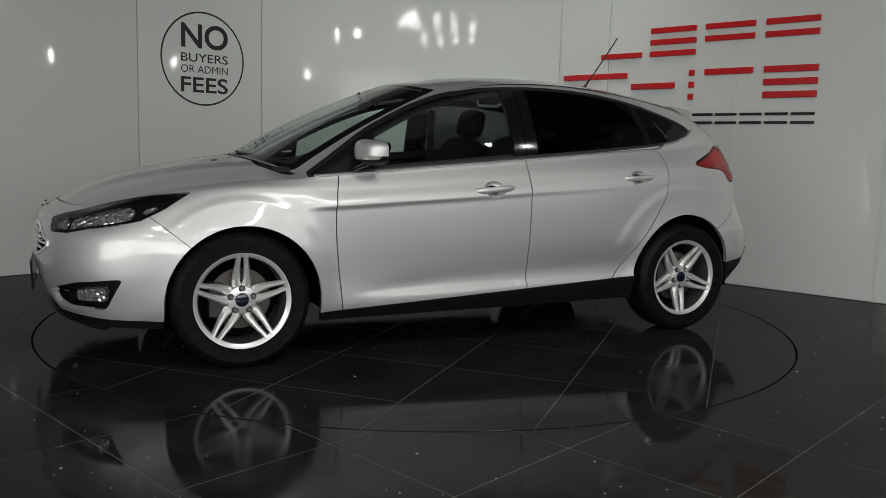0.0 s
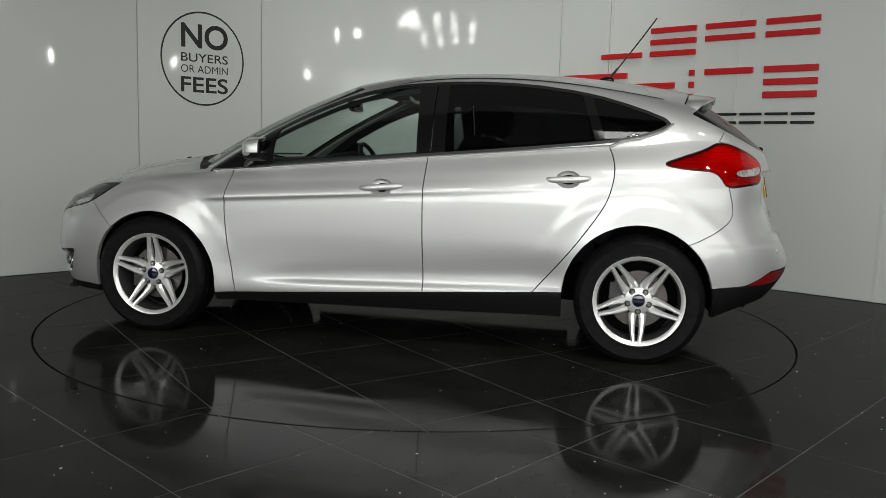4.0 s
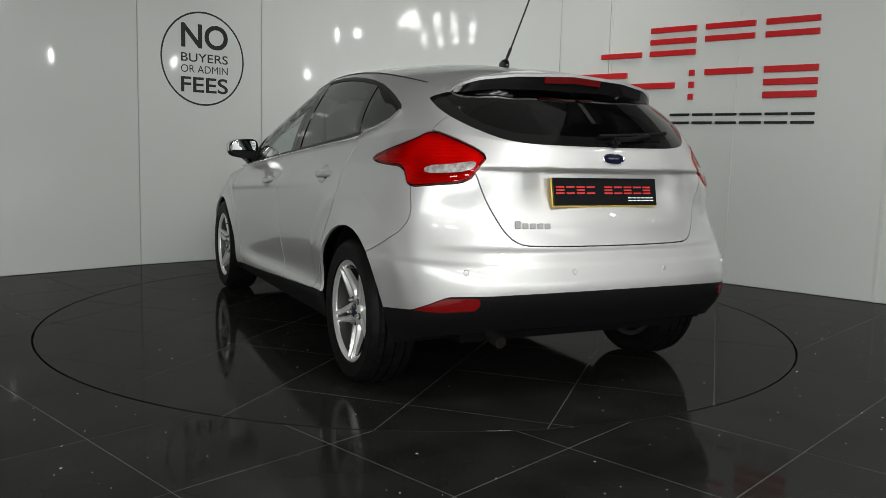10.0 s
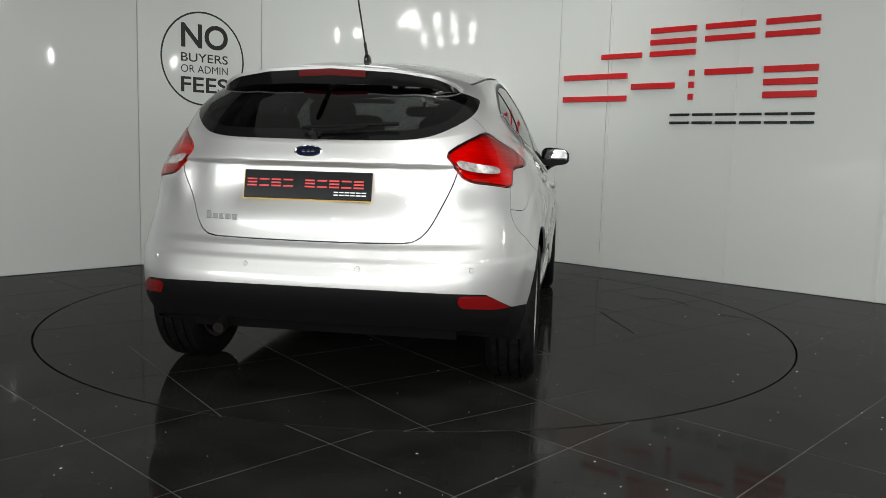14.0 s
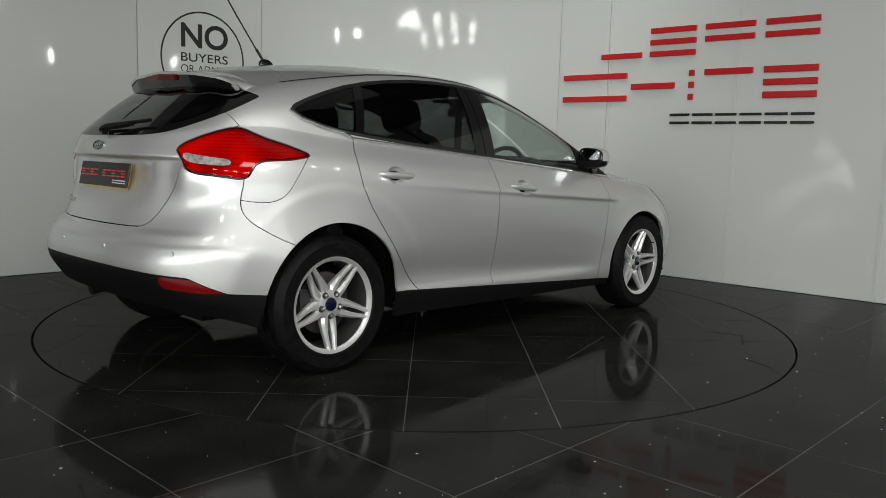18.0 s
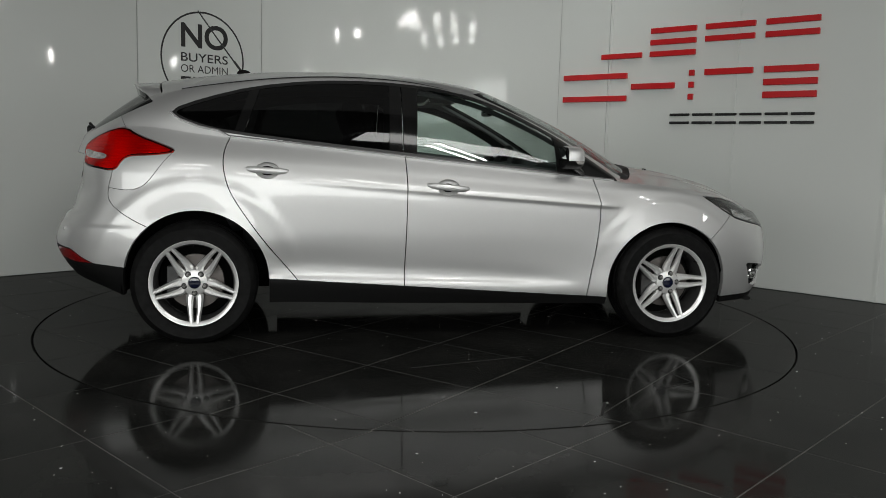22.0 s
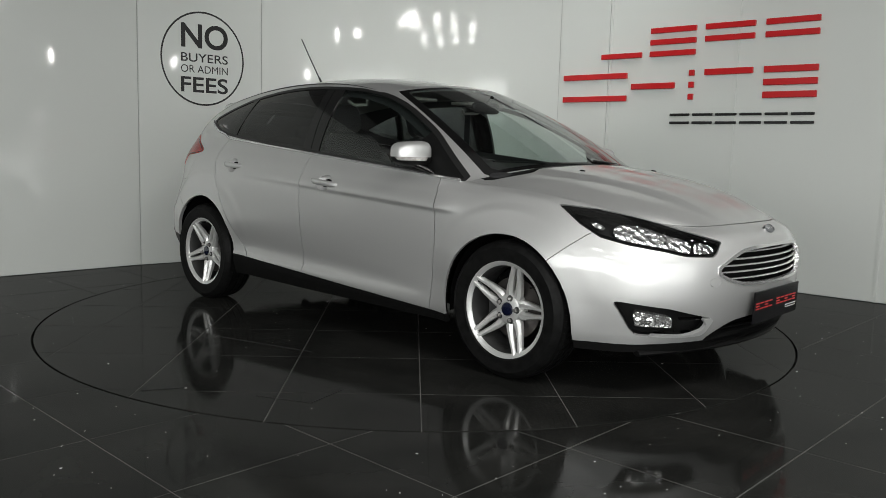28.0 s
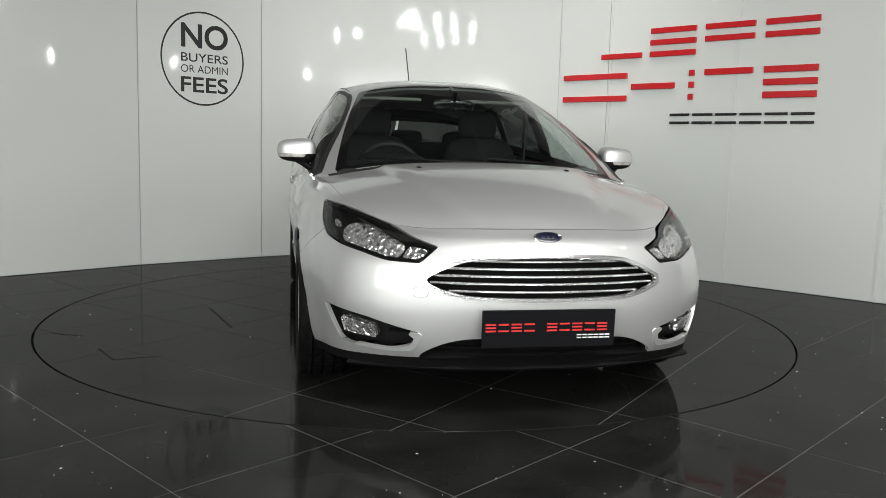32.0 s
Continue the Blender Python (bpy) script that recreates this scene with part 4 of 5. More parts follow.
# glasshouse
rear_glass, house = cut(HOUSE, REAR_DARK)
hatch_high, house = cut_gap(house, HATCH_SEAM, 0.004)
daylight, house = cut(house, DAYLIGHT)
screen_field = lambda V: np.where(V[:, 3] < 1.05, np.maximum(V[:, 3] - 0.862, np.maximum(V[:, 4] - 0.975, 0.01 - V[:, 4])), 1.0)
screen, house = cut(house, screen_field)
a_pillar, side_rail = cut(house, lambda V: -(V[:, 0] - 0.05))
side_rail, c_pillar = cut(side_rail, lambda V: -(V[:, 0] + 1.05))

# the hatch reaches up into the roof behind a curved seam
spoiler_zone, roof = cut_gap(ROOF, lambda V: V[:, 0] + 1.28 + 0.08 * (V[:, 1] / 0.57) ** 2, 0.004)


def islands(mesh):
    """The connected pieces of a mesh, largest first."""
    V, F = mesh
    owner = list(range(len(V)))

    def root(i):
        while owner[i] != i:
            owner[i] = owner[owner[i]]
            i = owner[i]
        return i
    for f in F:
        a = root(f[0])
        for i in f[1:]:
            owner[root(i)] = a
    groups = {}
    for f in F:
        groups.setdefault(root(f[0]), []).append(f)
    return [compact((V, g)) for g in sorted(groups.values(), key=len, reverse=True)]


def largest(mesh):
    return islands(mesh)[0]


def body_panels():
    doors = {}
    for side, words in ((1, "left"), (-1, "right")):
        flip = (lambda m: m) if side == 1 else mirrored
        for name, mesh, k in (("front_door", front_door, 0), ("rear_door", rear_door, 1)):
            cup, skin = cut(mesh, cup_field(*HANDLES[k][:2]))
            ob = sheet(name, flip(skin), PAINT, CAR)
            doors[name, side] = ob
            part("handle_cup", flip(bowl(cup, 0.034)), PAINT, ob, smooth=60)
        sheet("front_wing", flip(largest(wing)), PAINT, CAR)
        if side == -1:
            flap, rest = cut_gap(quarter, FUEL_FLAP, 0.003)
            sheet("fuel_flap", flip(flap), PAINT, CAR)
        sheet("quarter_panel", flip(largest(rest if side == -1 else quarter)), PAINT, CAR)
        sheet("a_pillar", flip(largest(a_pillar)), PAINT, CAR, 0.02)
        sheet("side_rail", flip(side_rail), PAINT, CAR, 0.02)
        sheet("c_pillar", flip(c_pillar), PAINT, CAR, 0.02)
    cowl, skin = cut_gap(BONNET, lambda V: np.where(V[:, 4] < 0.9, 0.955 - V[:, 3], 0.03), 0.003)
    nose, skin = cut_gap(skin, lambda V: (V[:, 3] - 0.022), 0.012)
    wing_top, skin = cut_gap(skin, lambda V: np.minimum(0.0, 0.965 - V[:, 4]) + np.where(V[:, 4] < 0.965, 0.965 - V[:, 4], 0), 0.003)
    sheet("bonnet", whole(skin), PAINT, CAR, 0.015, "silver bonnet")
    sheet("cowl_panel", whole(cowl), BLACK_PLASTIC, CAR, 0.015, "black plastic cowl under the windscreen")
    sheet("nose_strip", whole(nose), PAINT, CAR, 0.012)
    for side, mesh in both(wing_top):
        sheet("wing_edge", mesh, PAINT, CAR, 0.012)
    sheet("roof", whole(roof), PAINT, CAR)
    tow = box_field([(-0.515, 0.530), (-0.455, 0.530), (-0.452, 0.505), (-0.46, 0.490), (-0.515, 0.490)], (1, 2), 2)
    cover, skin = cut_gap(largest(whole(front_bumper)), lambda V: np.where(V[:, 0] > 1.8, tow(V), 1.0), 0.0008)
    sheet("front_bumper", skin, PAINT, CAR, 0.02)
    sheet("towing_eye_cover", cover, PAINT, CAR, 0.01)
    sheet("rear_bumper", largest(whole(rear_bumper)), PAINT, CAR, 0.02)
    hatch = sheet("tailgate", joined(whole(hatch_low), whole(hatch_high)), PAINT, CAR, 0.015)
    sheet("sill_skirt", whole(skirt), BLACK_PLASTIC, CAR, 0.02, "black plastic sill and bumper foot")
    return doors, hatch


DOORS, TAILGATE = body_panels()


def inner_body():
    low = pushed(LINER, -0.022)
    _, low = cut(low, lambda V: np.minimum(GRILLE(V), np.minimum(FOG_BAY(V), np.minimum(LOWER_GRILLE(V), np.minimum(HEAD_LAMP(V), 1.0)))) + 0.0)
    part("inner_body", whole(low), SHADOW_GAP, CAR, smooth=60)
    part("bonnet_lining", whole(pushed(BONNET, -0.02)), SHADOW_GAP, CAR, smooth=60)
    part("headlining", whole(pushed(ROOF, -0.025)), HEADLINER, CAR, "grey cloth headlining", smooth=60)
    for side, mesh in both(pushed(largest(a_pillar), -0.022)):
        part("pillar_trim", mesh, HEADLINER, CAR, "grey pillar trim", smooth=60)
    for side, mesh in both(pushed(side_rail, -0.022)) + both(pushed(largest(c_pillar), -0.022)):
        part("pillar_trim", mesh, CABIN, CAR, "dark pillar trim", smooth=60)
    # floor pan and the four wheel housings
    for pan in ((0, 0, 0.29, 1.75, 1.50, 0.06), (1.35, 0, 0.27, 1.3, 1.15, 0.08), (-1.32, 0, 0.31, 1.0, 1.15, 0.1)):
        part("floor_pan", box_data(*pan), SHADOW_GAP, CAR)
    for arch in (FRONT_ARCH, REAR_ARCH):
        for side in (1, -1):
            x, z, r = arch
            pts = [(x + (r + 0.012) * math.cos(t), z + (r + 0.012) * math.sin(t)) for t in np.linspace(math.pi, 0, 25)]
            pts = [(x - r - 0.012, 0.25)] + pts + [(x + r + 0.012, 0.25)]
            n = len(pts)
            V = [(a, side * 0.835, b) for a, b in pts] + [(a, side * 0.55, b) for a, b in pts]
            F = [(i, i + 1, n + i + 1, n + i) for i in range(n - 1)] + [tuple(range(n, 2 * n))]
            part("wheel_housing", (V, F), SHADOW_GAP, CAR, smooth=40)


def box_data(cx, cy, cz, lx, ly, lz):
    V = [(cx + a * lx / 2, cy + b * ly / 2, cz + c * lz / 2) for a in (-1, 1) for b in (-1, 1) for c in (-1, 1)]
    return V, [(0, 1, 3, 2), (4, 6, 7, 5), (0, 4, 5, 1), (2, 3, 7, 6), (0, 2, 6, 4), (1, 5, 7, 3)]


inner_body()


def glazing():
    windscreen_glass, frit = cut(screen, lambda V: np.maximum(V[:, 3] - 0.80, np.maximum(V[:, 4] - 0.945, 0.045 - V[:, 4])))
    pane_ob = part("windscreen", whole(windscreen_glass), SCREEN, CAR, "clear tinted windscreen", smooth=60)
    part("windscreen_border", whole(frit), GLOSS_BLACK, pane_ob, "black windscreen border", smooth=60)
    core, band = cut(rear_glass, lambda V: REAR_GLASS(V) + 0.045)
    ob = part("rear_window", whole(core), PRIVACY, CAR, "dark rear window glass", smooth=60)
    part("rear_window_border", whole(band), GLOSS_BLACK, ob, "black rear window border", smooth=60)
    for side in (1, -1):
        flip = (lambda m: m) if side == 1 else mirrored
        core, seal = cut(daylight, lambda V: DAYLIGHT(V) + 0.016)
        sheet("window_seal", flip(seal), SEAL, CAR, 0.01, "black rubber window surround")
        _, border = cut(daylight, lambda V: DAYLIGHT(V) + 0.036)
        part("door_frame_trim", flip(pushed(border, -0.03)), CABIN, CAR, "dark inner frame of the door windows", smooth=60)
        corner, rest = cut(core, lambda V: -(V[:, 0] - 0.635 - 0.02 * (V[:, 2] - 0.95)))
        sheet("mirror_corner", flip(corner), BLACK_PLASTIC, CAR, 0.01, "black corner panel behind the door mirror")
        front, rest = cut(rest, lambda V: -(V[:, 0] + 0.155 - 0.05 * (V[:, 2] - 1.0)))
        b_post, rest = cut(rest, lambda V: -(V[:, 0] + 0.305 - 0.03 * (V[:, 2] - 1.0)))
        middle, rest = cut(rest, lambda V: -(V[:, 0] + 1.075 - 0.33 * (V[:, 2] - 1.09)))
        c_post, last = cut(rest, lambda V: -(V[:, 0] + 1.125 - 0.33 * (V[:, 2] - 1.09)))
        for name, mesh, mat, owner, words in (("side_window", pushed(front, -0.004), GLASS, DOORS["front_door", side], "clear front door glass"), ("side_window", pushed(middle, -0.004), PRIVACY, DOORS["rear_door", side], "dark rear door glass"), ("quarter_window", pushed(last, -0.003), PRIVACY, CAR, "dark rear quarter glass")):
            part(name, flip(mesh), mat, owner, words, smooth=60)
        b1, b2 = cut_gap(b_post, lambda V: -(V[:, 0] + 0.228), 0.005)
        for m in (b1, b2):
            sheet("b_post", flip(m), GLOSS_BLACK, CAR, 0.02, "gloss black door post")
        sheet("c_post", flip(c_post), GLOSS_BLACK, CAR, 0.02, "gloss black window divider")
        # bright strip along the waist, turning up at the rear quarter
        n = len(COLUMNS)
        top = LOWER[0][N_ROW * n: (N_ROW + 1) * n, :3]
        line = [(x, side * (y + 0.002), z + 0.007) for x, y, z in top[I_PILLAR + 1: I_TAIL: 2] if x > -1.16]
        line += [(-1.20, side * 0.768, 1.112), (-1.295, side * 0.752, 1.13), (-1.40, side * 0.722, 1.166), (-1.45, side * 0.70, 1.203)]
        part("waist_strip", tube(line, 0.0088, 6, False, 0.85), BAR_CHROME, CAR, "bright strip under the side windows", smooth=60)


def joined_np(*meshes):
    V, F, k = [], [], 0
    for v, f in meshes:
        V.append(np.asarray(v)[:, :5])
        F += [tuple(i + k for i in g) for g in f]
        k += len(v)
    return np.vstack(V), F


def waist_z(x):
    order = np.argsort(WAIST[:, 0])
    return np.interp(x, WAIST[order, 0], WAIST[order, 2])


glazing()


# ---------------------------------------------------------------- wheels


def wheel_meshes():
    """One alloy wheel, axle along y, face towards +y; the hub's middle at the origin."""
    tyre = lathe([(0.222, -0.085), (0.235, -0.098), (0.262, -0.108), (0.292, -0.106), (0.310, -0.094), (0.3195, -0.078), (0.3195, -0.052), (0.312, -0.050), (0.312, -0.044), (0.3205, -0.042), (0.321, -0.006), (0.3135, -0.004),
                  (0.3135, 0.004), (0.321, 0.006), (0.3205, 0.042), (0.312, 0.044), (0.312, 0.050), (0.3195, 0.052), (0.3195, 0.078), (0.310, 0.094), (0.292, 0.106), (0.288, 0.1085), (0.276, 0.1065), (0.262, 0.108), (0.240, 0.1015), (0.233, 0.103), (0.222, 0.092)], 72)
    barrel = lathe([(0.205, -0.085), (0.222, -0.092), (0.226, -0.092), (0.222, -0.08), (0.200, -0.06), (0.196, 0.05), (0.2045, 0.080)], 72)
    rim = lathe([(0.2045, 0.080), (0.206, 0.085), (0.2225, 0.0965), (0.2275, 0.0965), (0.2255, 0.089), (0.222, 0.086)], 72)
    # five twin spokes: two arms, broad at the hub, with a lens-shaped slot between them, narrowing to the rim
    arms = []
    for s in (-1, 1):
        sections = []
        for t in np.linspace(0, 1, 15):
            r = 0.045 + t * 0.168
            slot = np.interp(r, [0.045, 0.072, 0.092, 0.14, 0.19, 0.213], [0.0005, 0.0010, 0.0075, 0.0100, 0.0065, 0.0035])
            outer = np.interp(r, [0.045, 0.072, 0.10, 0.14, 0.19, 0.213], [0.031, 0.045, 0.0430, 0.0375, 0.0295, 0.030])
            centre, half = s * (slot + outer) / 2, (outer - slot) / 2
            top = 0.062 + 0.030 * t ** 1.3
            deep = 0.038 - 0.012 * t
            sections.append([(centre - half, r, top - deep), (centre - half, r, top - 0.013), (centre - half * 0.4, r, top), (centre + half * 0.4, r, top), (centre + half, r, top - 0.013), (centre + half, r, top - deep)])
        V, F = [(x, y, z) for q in sections for x, z, y in q], []
        for i in range(14):
            for k in range(6):
                F.append((i * 6 + k, i * 6 + (k + 1) % 6, (i + 1) * 6 + (k + 1) % 6, (i + 1) * 6 + k))
        F += [tuple(range(6))[::-1], tuple(84 + k for k in range(6))]
        arms.append((V, F))
    hub = lathe([(0.0, 0.066), (0.030, 0.066), (0.034, 0.070), (0.052, 0.068), (0.066, 0.064), (0.074, 0.050), (0.076, 0.0)], 40)
    cap = lathe([(0.0, 0.0775), (0.020, 0.077), (0.029, 0.0745), (0.032, 0.068)], 32)
    nut = lathe([(0.0, 0.021), (0.005, 0.021), (0.0095, 0.017), (0.0095, 0.0)], 6)
    seat = lathe([(0.0, 0.0035), (0.0145, 0.0035), (0.0165, 0.0)], 16)
    disc = lathe([(0.05, 0.01), (0.145, 0.01), (0.145, -0.012), (0.05, -0.012)], 48)
    drum = lathe([(0.0, 0.02), (0.07, 0.02), (0.075, -0.06), (0.195, -0.075), (0.2, -0.08)], 40)
    calliper = box_data(0.115, -0.005, 0.0, 0.055, 0.06, 0.16)
    valve = lathe([(0.0, 0.03), (0.0035, 0.03), (0.0045, 0.0)], 8)
    return tyre, rim, barrel, arms, hub, cap, nut, seat, disc, drum, calliper, valve


def smooth_mesh(name, data, mat, angle=35):
    ob = part(name, data, mat, None, "", angle)
    me = ob.data
    bpy.data.objects.remove(ob)
    return me


def outward(data):
    """Turn every face of a closed piece outwards."""
    bm = bmesh.new()
    vs = [bm.verts.new(v[:3]) for v in data[0]]
    for f in data[1]:
        bm.faces.new([vs[i] for i in f])
    bmesh.ops.recalc_face_normals(bm, faces=bm.faces[:])
    return bm


def build_wheels():
    tyre, rim, barrel, arms, hub, cap, nut, seat, disc, drum, calliper, valve = wheel_meshes()
    meshes = {
        "wheel": smooth_mesh("wheel", rim, ALLOY), "tyre": smooth_mesh("tyre", tyre, RUBBER, 30), "hub": smooth_mesh("hub", hub, ALLOY),
        "barrel": smooth_mesh("barrel", barrel, ALLOY_SHADED), "hub_cap": smooth_mesh("hub_cap", cap, BADGE_BLUE), "wheel_nut": smooth_mesh("wheel_nut", nut, STEEL), "nut_seat": smooth_mesh("nut_seat", seat, ALLOY_SHADED),
        "brake_disc": smooth_mesh("brake_disc", disc, DISC), "backing": smooth_mesh("backing", drum, SHADOW_GAP), "calliper": smooth_mesh("calliper", calliper, ALLOY_SHADED), "valve": smooth_mesh("valve", valve, GLOSS_BLACK)}
    spoke = smooth_mesh("spoke", outward(arms[0]), ALLOY, 28), smooth_mesh("spoke", outward(arms[1]), ALLOY, 28)
    lugs = tread_mesh()
    for hub_x, start in ((FRONT_HUB[0], 90), (REAR_HUB[0], 90)):
        for side in (1, -1):
            turn = {(1, 1): 90, (1, -1): 105, (-1, 1): 54, (-1, -1): 54}[(1 if hub_x > 0 else -1, side)]
            wheel = new("wheel", meshes["wheel"])
            wheel.parent = CAR
            wheel.matrix_basis = pose(hub_x, side * (0.802 if hub_x > 0 else 0.778), 0.318, 0, 0, 0 if side == 1 else 180)
            tagged(wheel, "five twin-spoke silver alloy wheel with black tyre")

            def child(name, me, m=Matrix(), label=""):
                ob = new(name, me)
                ob.parent = wheel
                ob.matrix_basis = m
                if label:
                    tagged(ob, label)
                return ob
            child("tyre", meshes["tyre"], label="black low-profile tyre")
            child("tread", lugs, label="black tyre tread blocks")
            child("barrel", meshes["barrel"], label="inner wheel barrel painted dark for the shade within")
            child("hub", meshes["hub"])
            child("hub_cap", meshes["hub_cap"], label="dark blue hub cap")
            child("brake_disc", meshes["brake_disc"], pose(0, -0.0, 0))
            child("backing", meshes["backing"])
            child("calliper", meshes["calliper"])
            for k in range(5):
                a = turn + 72 * k
                spin = pose(0, 0, 0, 0, -(a - 90), 0)
                for me in spoke:
                    child("spoke", me, spin)
                for name in ("wheel_nut", "nut_seat"):
                    child(name, meshes[name], spin @ pose(0, 0.0655, 0.0535))
            child("valve", meshes["valve"], pose(0, 0, 0, 0, -(turn - 90 + 36), 0) @ pose(0, 0.075, 0.197))


def tread_mesh():
    V, F = [], []
    for i in range(72):
        for j, (y0, y1) in enumerate(((-0.092, -0.053), (-0.041, -0.007), (0.007, 0.041), (0.053, 0.092))):
            a = 2 * math.pi * (i + 0.25 * (j % 2)) / 72
            b = a + 2 * math.pi / 72 * 0.86
            k = len(V)
            skew = 0.025 if j in (1, 2) else 0.0
            for ang, y, r in ((a, y0, 0.3175), (b, y0, 0.3175), (b + skew, y1, 0.3175), (a + skew, y1, 0.3175), (a, y0, 0.3235), (b, y0, 0.3235), (b + skew, y1, 0.3235), (a + skew, y1, 0.3235)):
                r -= 0.012 * max(0, (abs(y) - 0.07) / 0.022) ** 2
                V.append((r * math.cos(ang), y, r * math.sin(ang)))
            F += [(k + 4, k + 5, k + 6, k + 7), (k, k + 4, k + 7, k + 3), (k + 1, k + 2, k + 6, k + 5), (k, k + 1, k + 5, k + 4), (k + 3, k + 7, k + 6, k + 2)]
    return smooth_mesh("tread", outward((V, F)), RUBBER, 20)


build_wheels()


# ---------------------------------------------------------------- lamps, grilles, trim
def recessed(name, mesh, depth, mat, owner, label=""):
    """A bay sunk into the body: floor and walls."""
    low = pushed(mesh, -depth)
    return sheet(name, low, mat, owner, -depth, label)


def q_field(sign, q0, q1, z0, z1):
    return lambda V: np.maximum(np.maximum(q0 - (V[:, 0] + sign * V[:, 1]), (V[:, 0] + sign * V[:, 1]) - q1), np.maximum(z0 - V[:, 2], V[:, 2] - z1))


def front_lamps():
    for side in (1, -1):
        flip = (lambda m: m) if side == 1 else mirrored
        lamp = sheet("headlamp", flip(pushed(head_lamp, -0.045)), LAMP_MASK, CAR, -0.045, "headlamp with clear cover and black inner mask")
        core, band = cut(head_lamp, lambda V: HEAD_LAMP(V) + 0.012)
        part("lamp_border", flip(pushed(band, -0.001)), GLOSS_BLACK, lamp, smooth=60)
        part("lamp_cover", flip(core), LIGHT_GLASS, lamp, "clear headlamp cover", smooth=60)
        shape = corner_field([(1.015, 0.722), (1.07, 0.763), (1.23, 0.760), (1.37, 0.725), (1.51, 0.698), (1.51, 0.638), (1.37, 0.638), (1.10, 0.668)], -1, 2)
        bowl_mesh, _ = cut(head_lamp, shape)
        part("lamp_reflector", flip(pushed(bowl_mesh, -0.030)), REFLECTOR, lamp, "bright faceted headlamp reflector", smooth=30)
        shape = corner_field([(1.525, 0.694), (1.685, 0.666), (1.62, 0.628), (1.52, 0.633)], -1, 1)
        turn_mesh, _ = cut(head_lamp, shape)
        part("indicator_reflector", flip(pushed(turn_mesh, -0.026)), REFLECTOR, lamp, "silver indicator reflector", smooth=30)
        for q in (1.17, 1.345):
            rib, _ = cut(bowl_mesh, lambda V: np.abs(V[:, 0] - V[:, 1] - q - 0.35 * (V[:, 2] - 0.7)) - 0.0035)
            if rib[1]:
                sheet("lamp_divider", flip(pushed(rib, -0.018)), LAMP_MASK, lamp, 0.014)
        tip, _ = cut(head_lamp, corner_field([(0.90, 0.768), (0.985, 0.752), (0.99, 0.728), (0.915, 0.742)], -1, 1))
        if tip[1]:
            sheet("position_lamp", flip(pushed(tip, -0.028)), REFLECTOR, lamp, 0.012, "small clear position lamp")
        bulb = lathe([(0.0, 0.018), (0.008, 0.016), (0.012, 0.006), (0.012, -0.01)], 14, "Z")
        part("indicator_bulb", [flip(moved(bulb, pose(1.995, 0.475, 0.655, 0, 75, -40)))][0], AMBER, lamp, "amber indicator bulb", smooth=40)
        # fog lamp bay
        bay = sheet("fog_lamp_bay", flip(pushed(fog_bay, -0.05)), BLACK_PLASTIC, CAR, -0.05, "black fog lamp bay in the bumper")
        fog, _ = cut(fog_bay, corner_field([(1.135, 0.382), (1.385, 0.358), (1.395, 0.309), (1.16, 0.316)], -1, 0))
        lens = sheet("fog_lamp", flip(pushed(fog, -0.014)), REFLECTOR, bay, 0.03, "clear rectangular fog lamp")
        part("fog_lens", flip(pushed(fog, -0.006)), LIGHT_GLASS, bay, smooth=60)
        for z in (0.318, 0.338, 0.358):
            slat, _ = cut(fog_bay, q_field(-1, 1.45, 1.62, z - 0.003, z + 0.003))
            if slat[1]:
                sheet("slat", flip(pushed(slat, -0.03)), GLOSS_BLACK, bay, 0.02)
        q_of = lambda V: V[:, 0] - V[:, 1]
        trim, _ = cut(fog_bay, lambda V: np.maximum(-(FOG_BAY(V) + np.interp(q_of(V), [1.2, 1.5, 1.58, 1.7], [0.006, 0.009, 0.022, 0.026])), np.minimum(np.maximum(V[:, 2] - 0.312, 1.24 - q_of(V)), np.maximum(1.585 - q_of(V), V[:, 2] - 0.352))))
        if trim[1]:
            sheet("fog_trim", flip(pushed(trim, 0.004)), SATIN, bay, 0.02, "bright edge under the fog lamp")


def nose_x(y, z):
    return 2.209 - 0.375 * y * y - max(0, z - 0.6) * 0.35 - max(0, 0.45 - z) * 0.30


def front_grilles():
    back = recessed("grille", whole(grille), 0.06, SHADOW_GAP, CAR, "upper grille with bright horizontal bars")
    band, _ = cut(grille, lambda V: -(GRILLE(V) + 0.013))
    sheet("grille_frame", whole(pushed(band, 0.005)), BAR_CHROME, back, 0.02, "bright grille frame")
    for z in (0.630, 0.602, 0.574, 0.546, 0.516):
        w = (0.345 + (0.640 - z) / 0.087 * 0.14 if z > 0.553 else 0.35 + (z - 0.495) / 0.058 * 0.13) - 0.022
        pts = [(nose_x(y, z) - 0.012, y, z) for y in np.linspace(-w, w, 25)]
        part("grille_bar", tube(pts, 0.0085, 8, False, 0.62), BAR_CHROME, back, "bright grille bar", smooth=60)
    low = recessed("lower_grille", whole(joined_np(lower_grille, lower_grille_b)), 0.06, BLACK_PLASTIC, CAR, "black lower grille in the bumper")
    for z in (0.262, 0.288, 0.314):
        w = 0.47 - (z - 0.262) * 1.4
        part("grille_slat", tube([(nose_x(y, z) - 0.018, y, z) for y in np.linspace(-w, w, 21)], 0.007, 6, False, 0.8), BLACK_PLASTIC, low, smooth=60)
    # lip under the nose
    pts = [(2.125 - 0.42 * y * y, y, 0.212 - 0.02 * abs(y)) for y in np.linspace(-0.72, 0.72, 33)]
    part("front_lip", tube(pts, 0.03, 8, False, 0.45), BLACK_PLASTIC, CAR, "black plastic lip under the bumper", smooth=60)


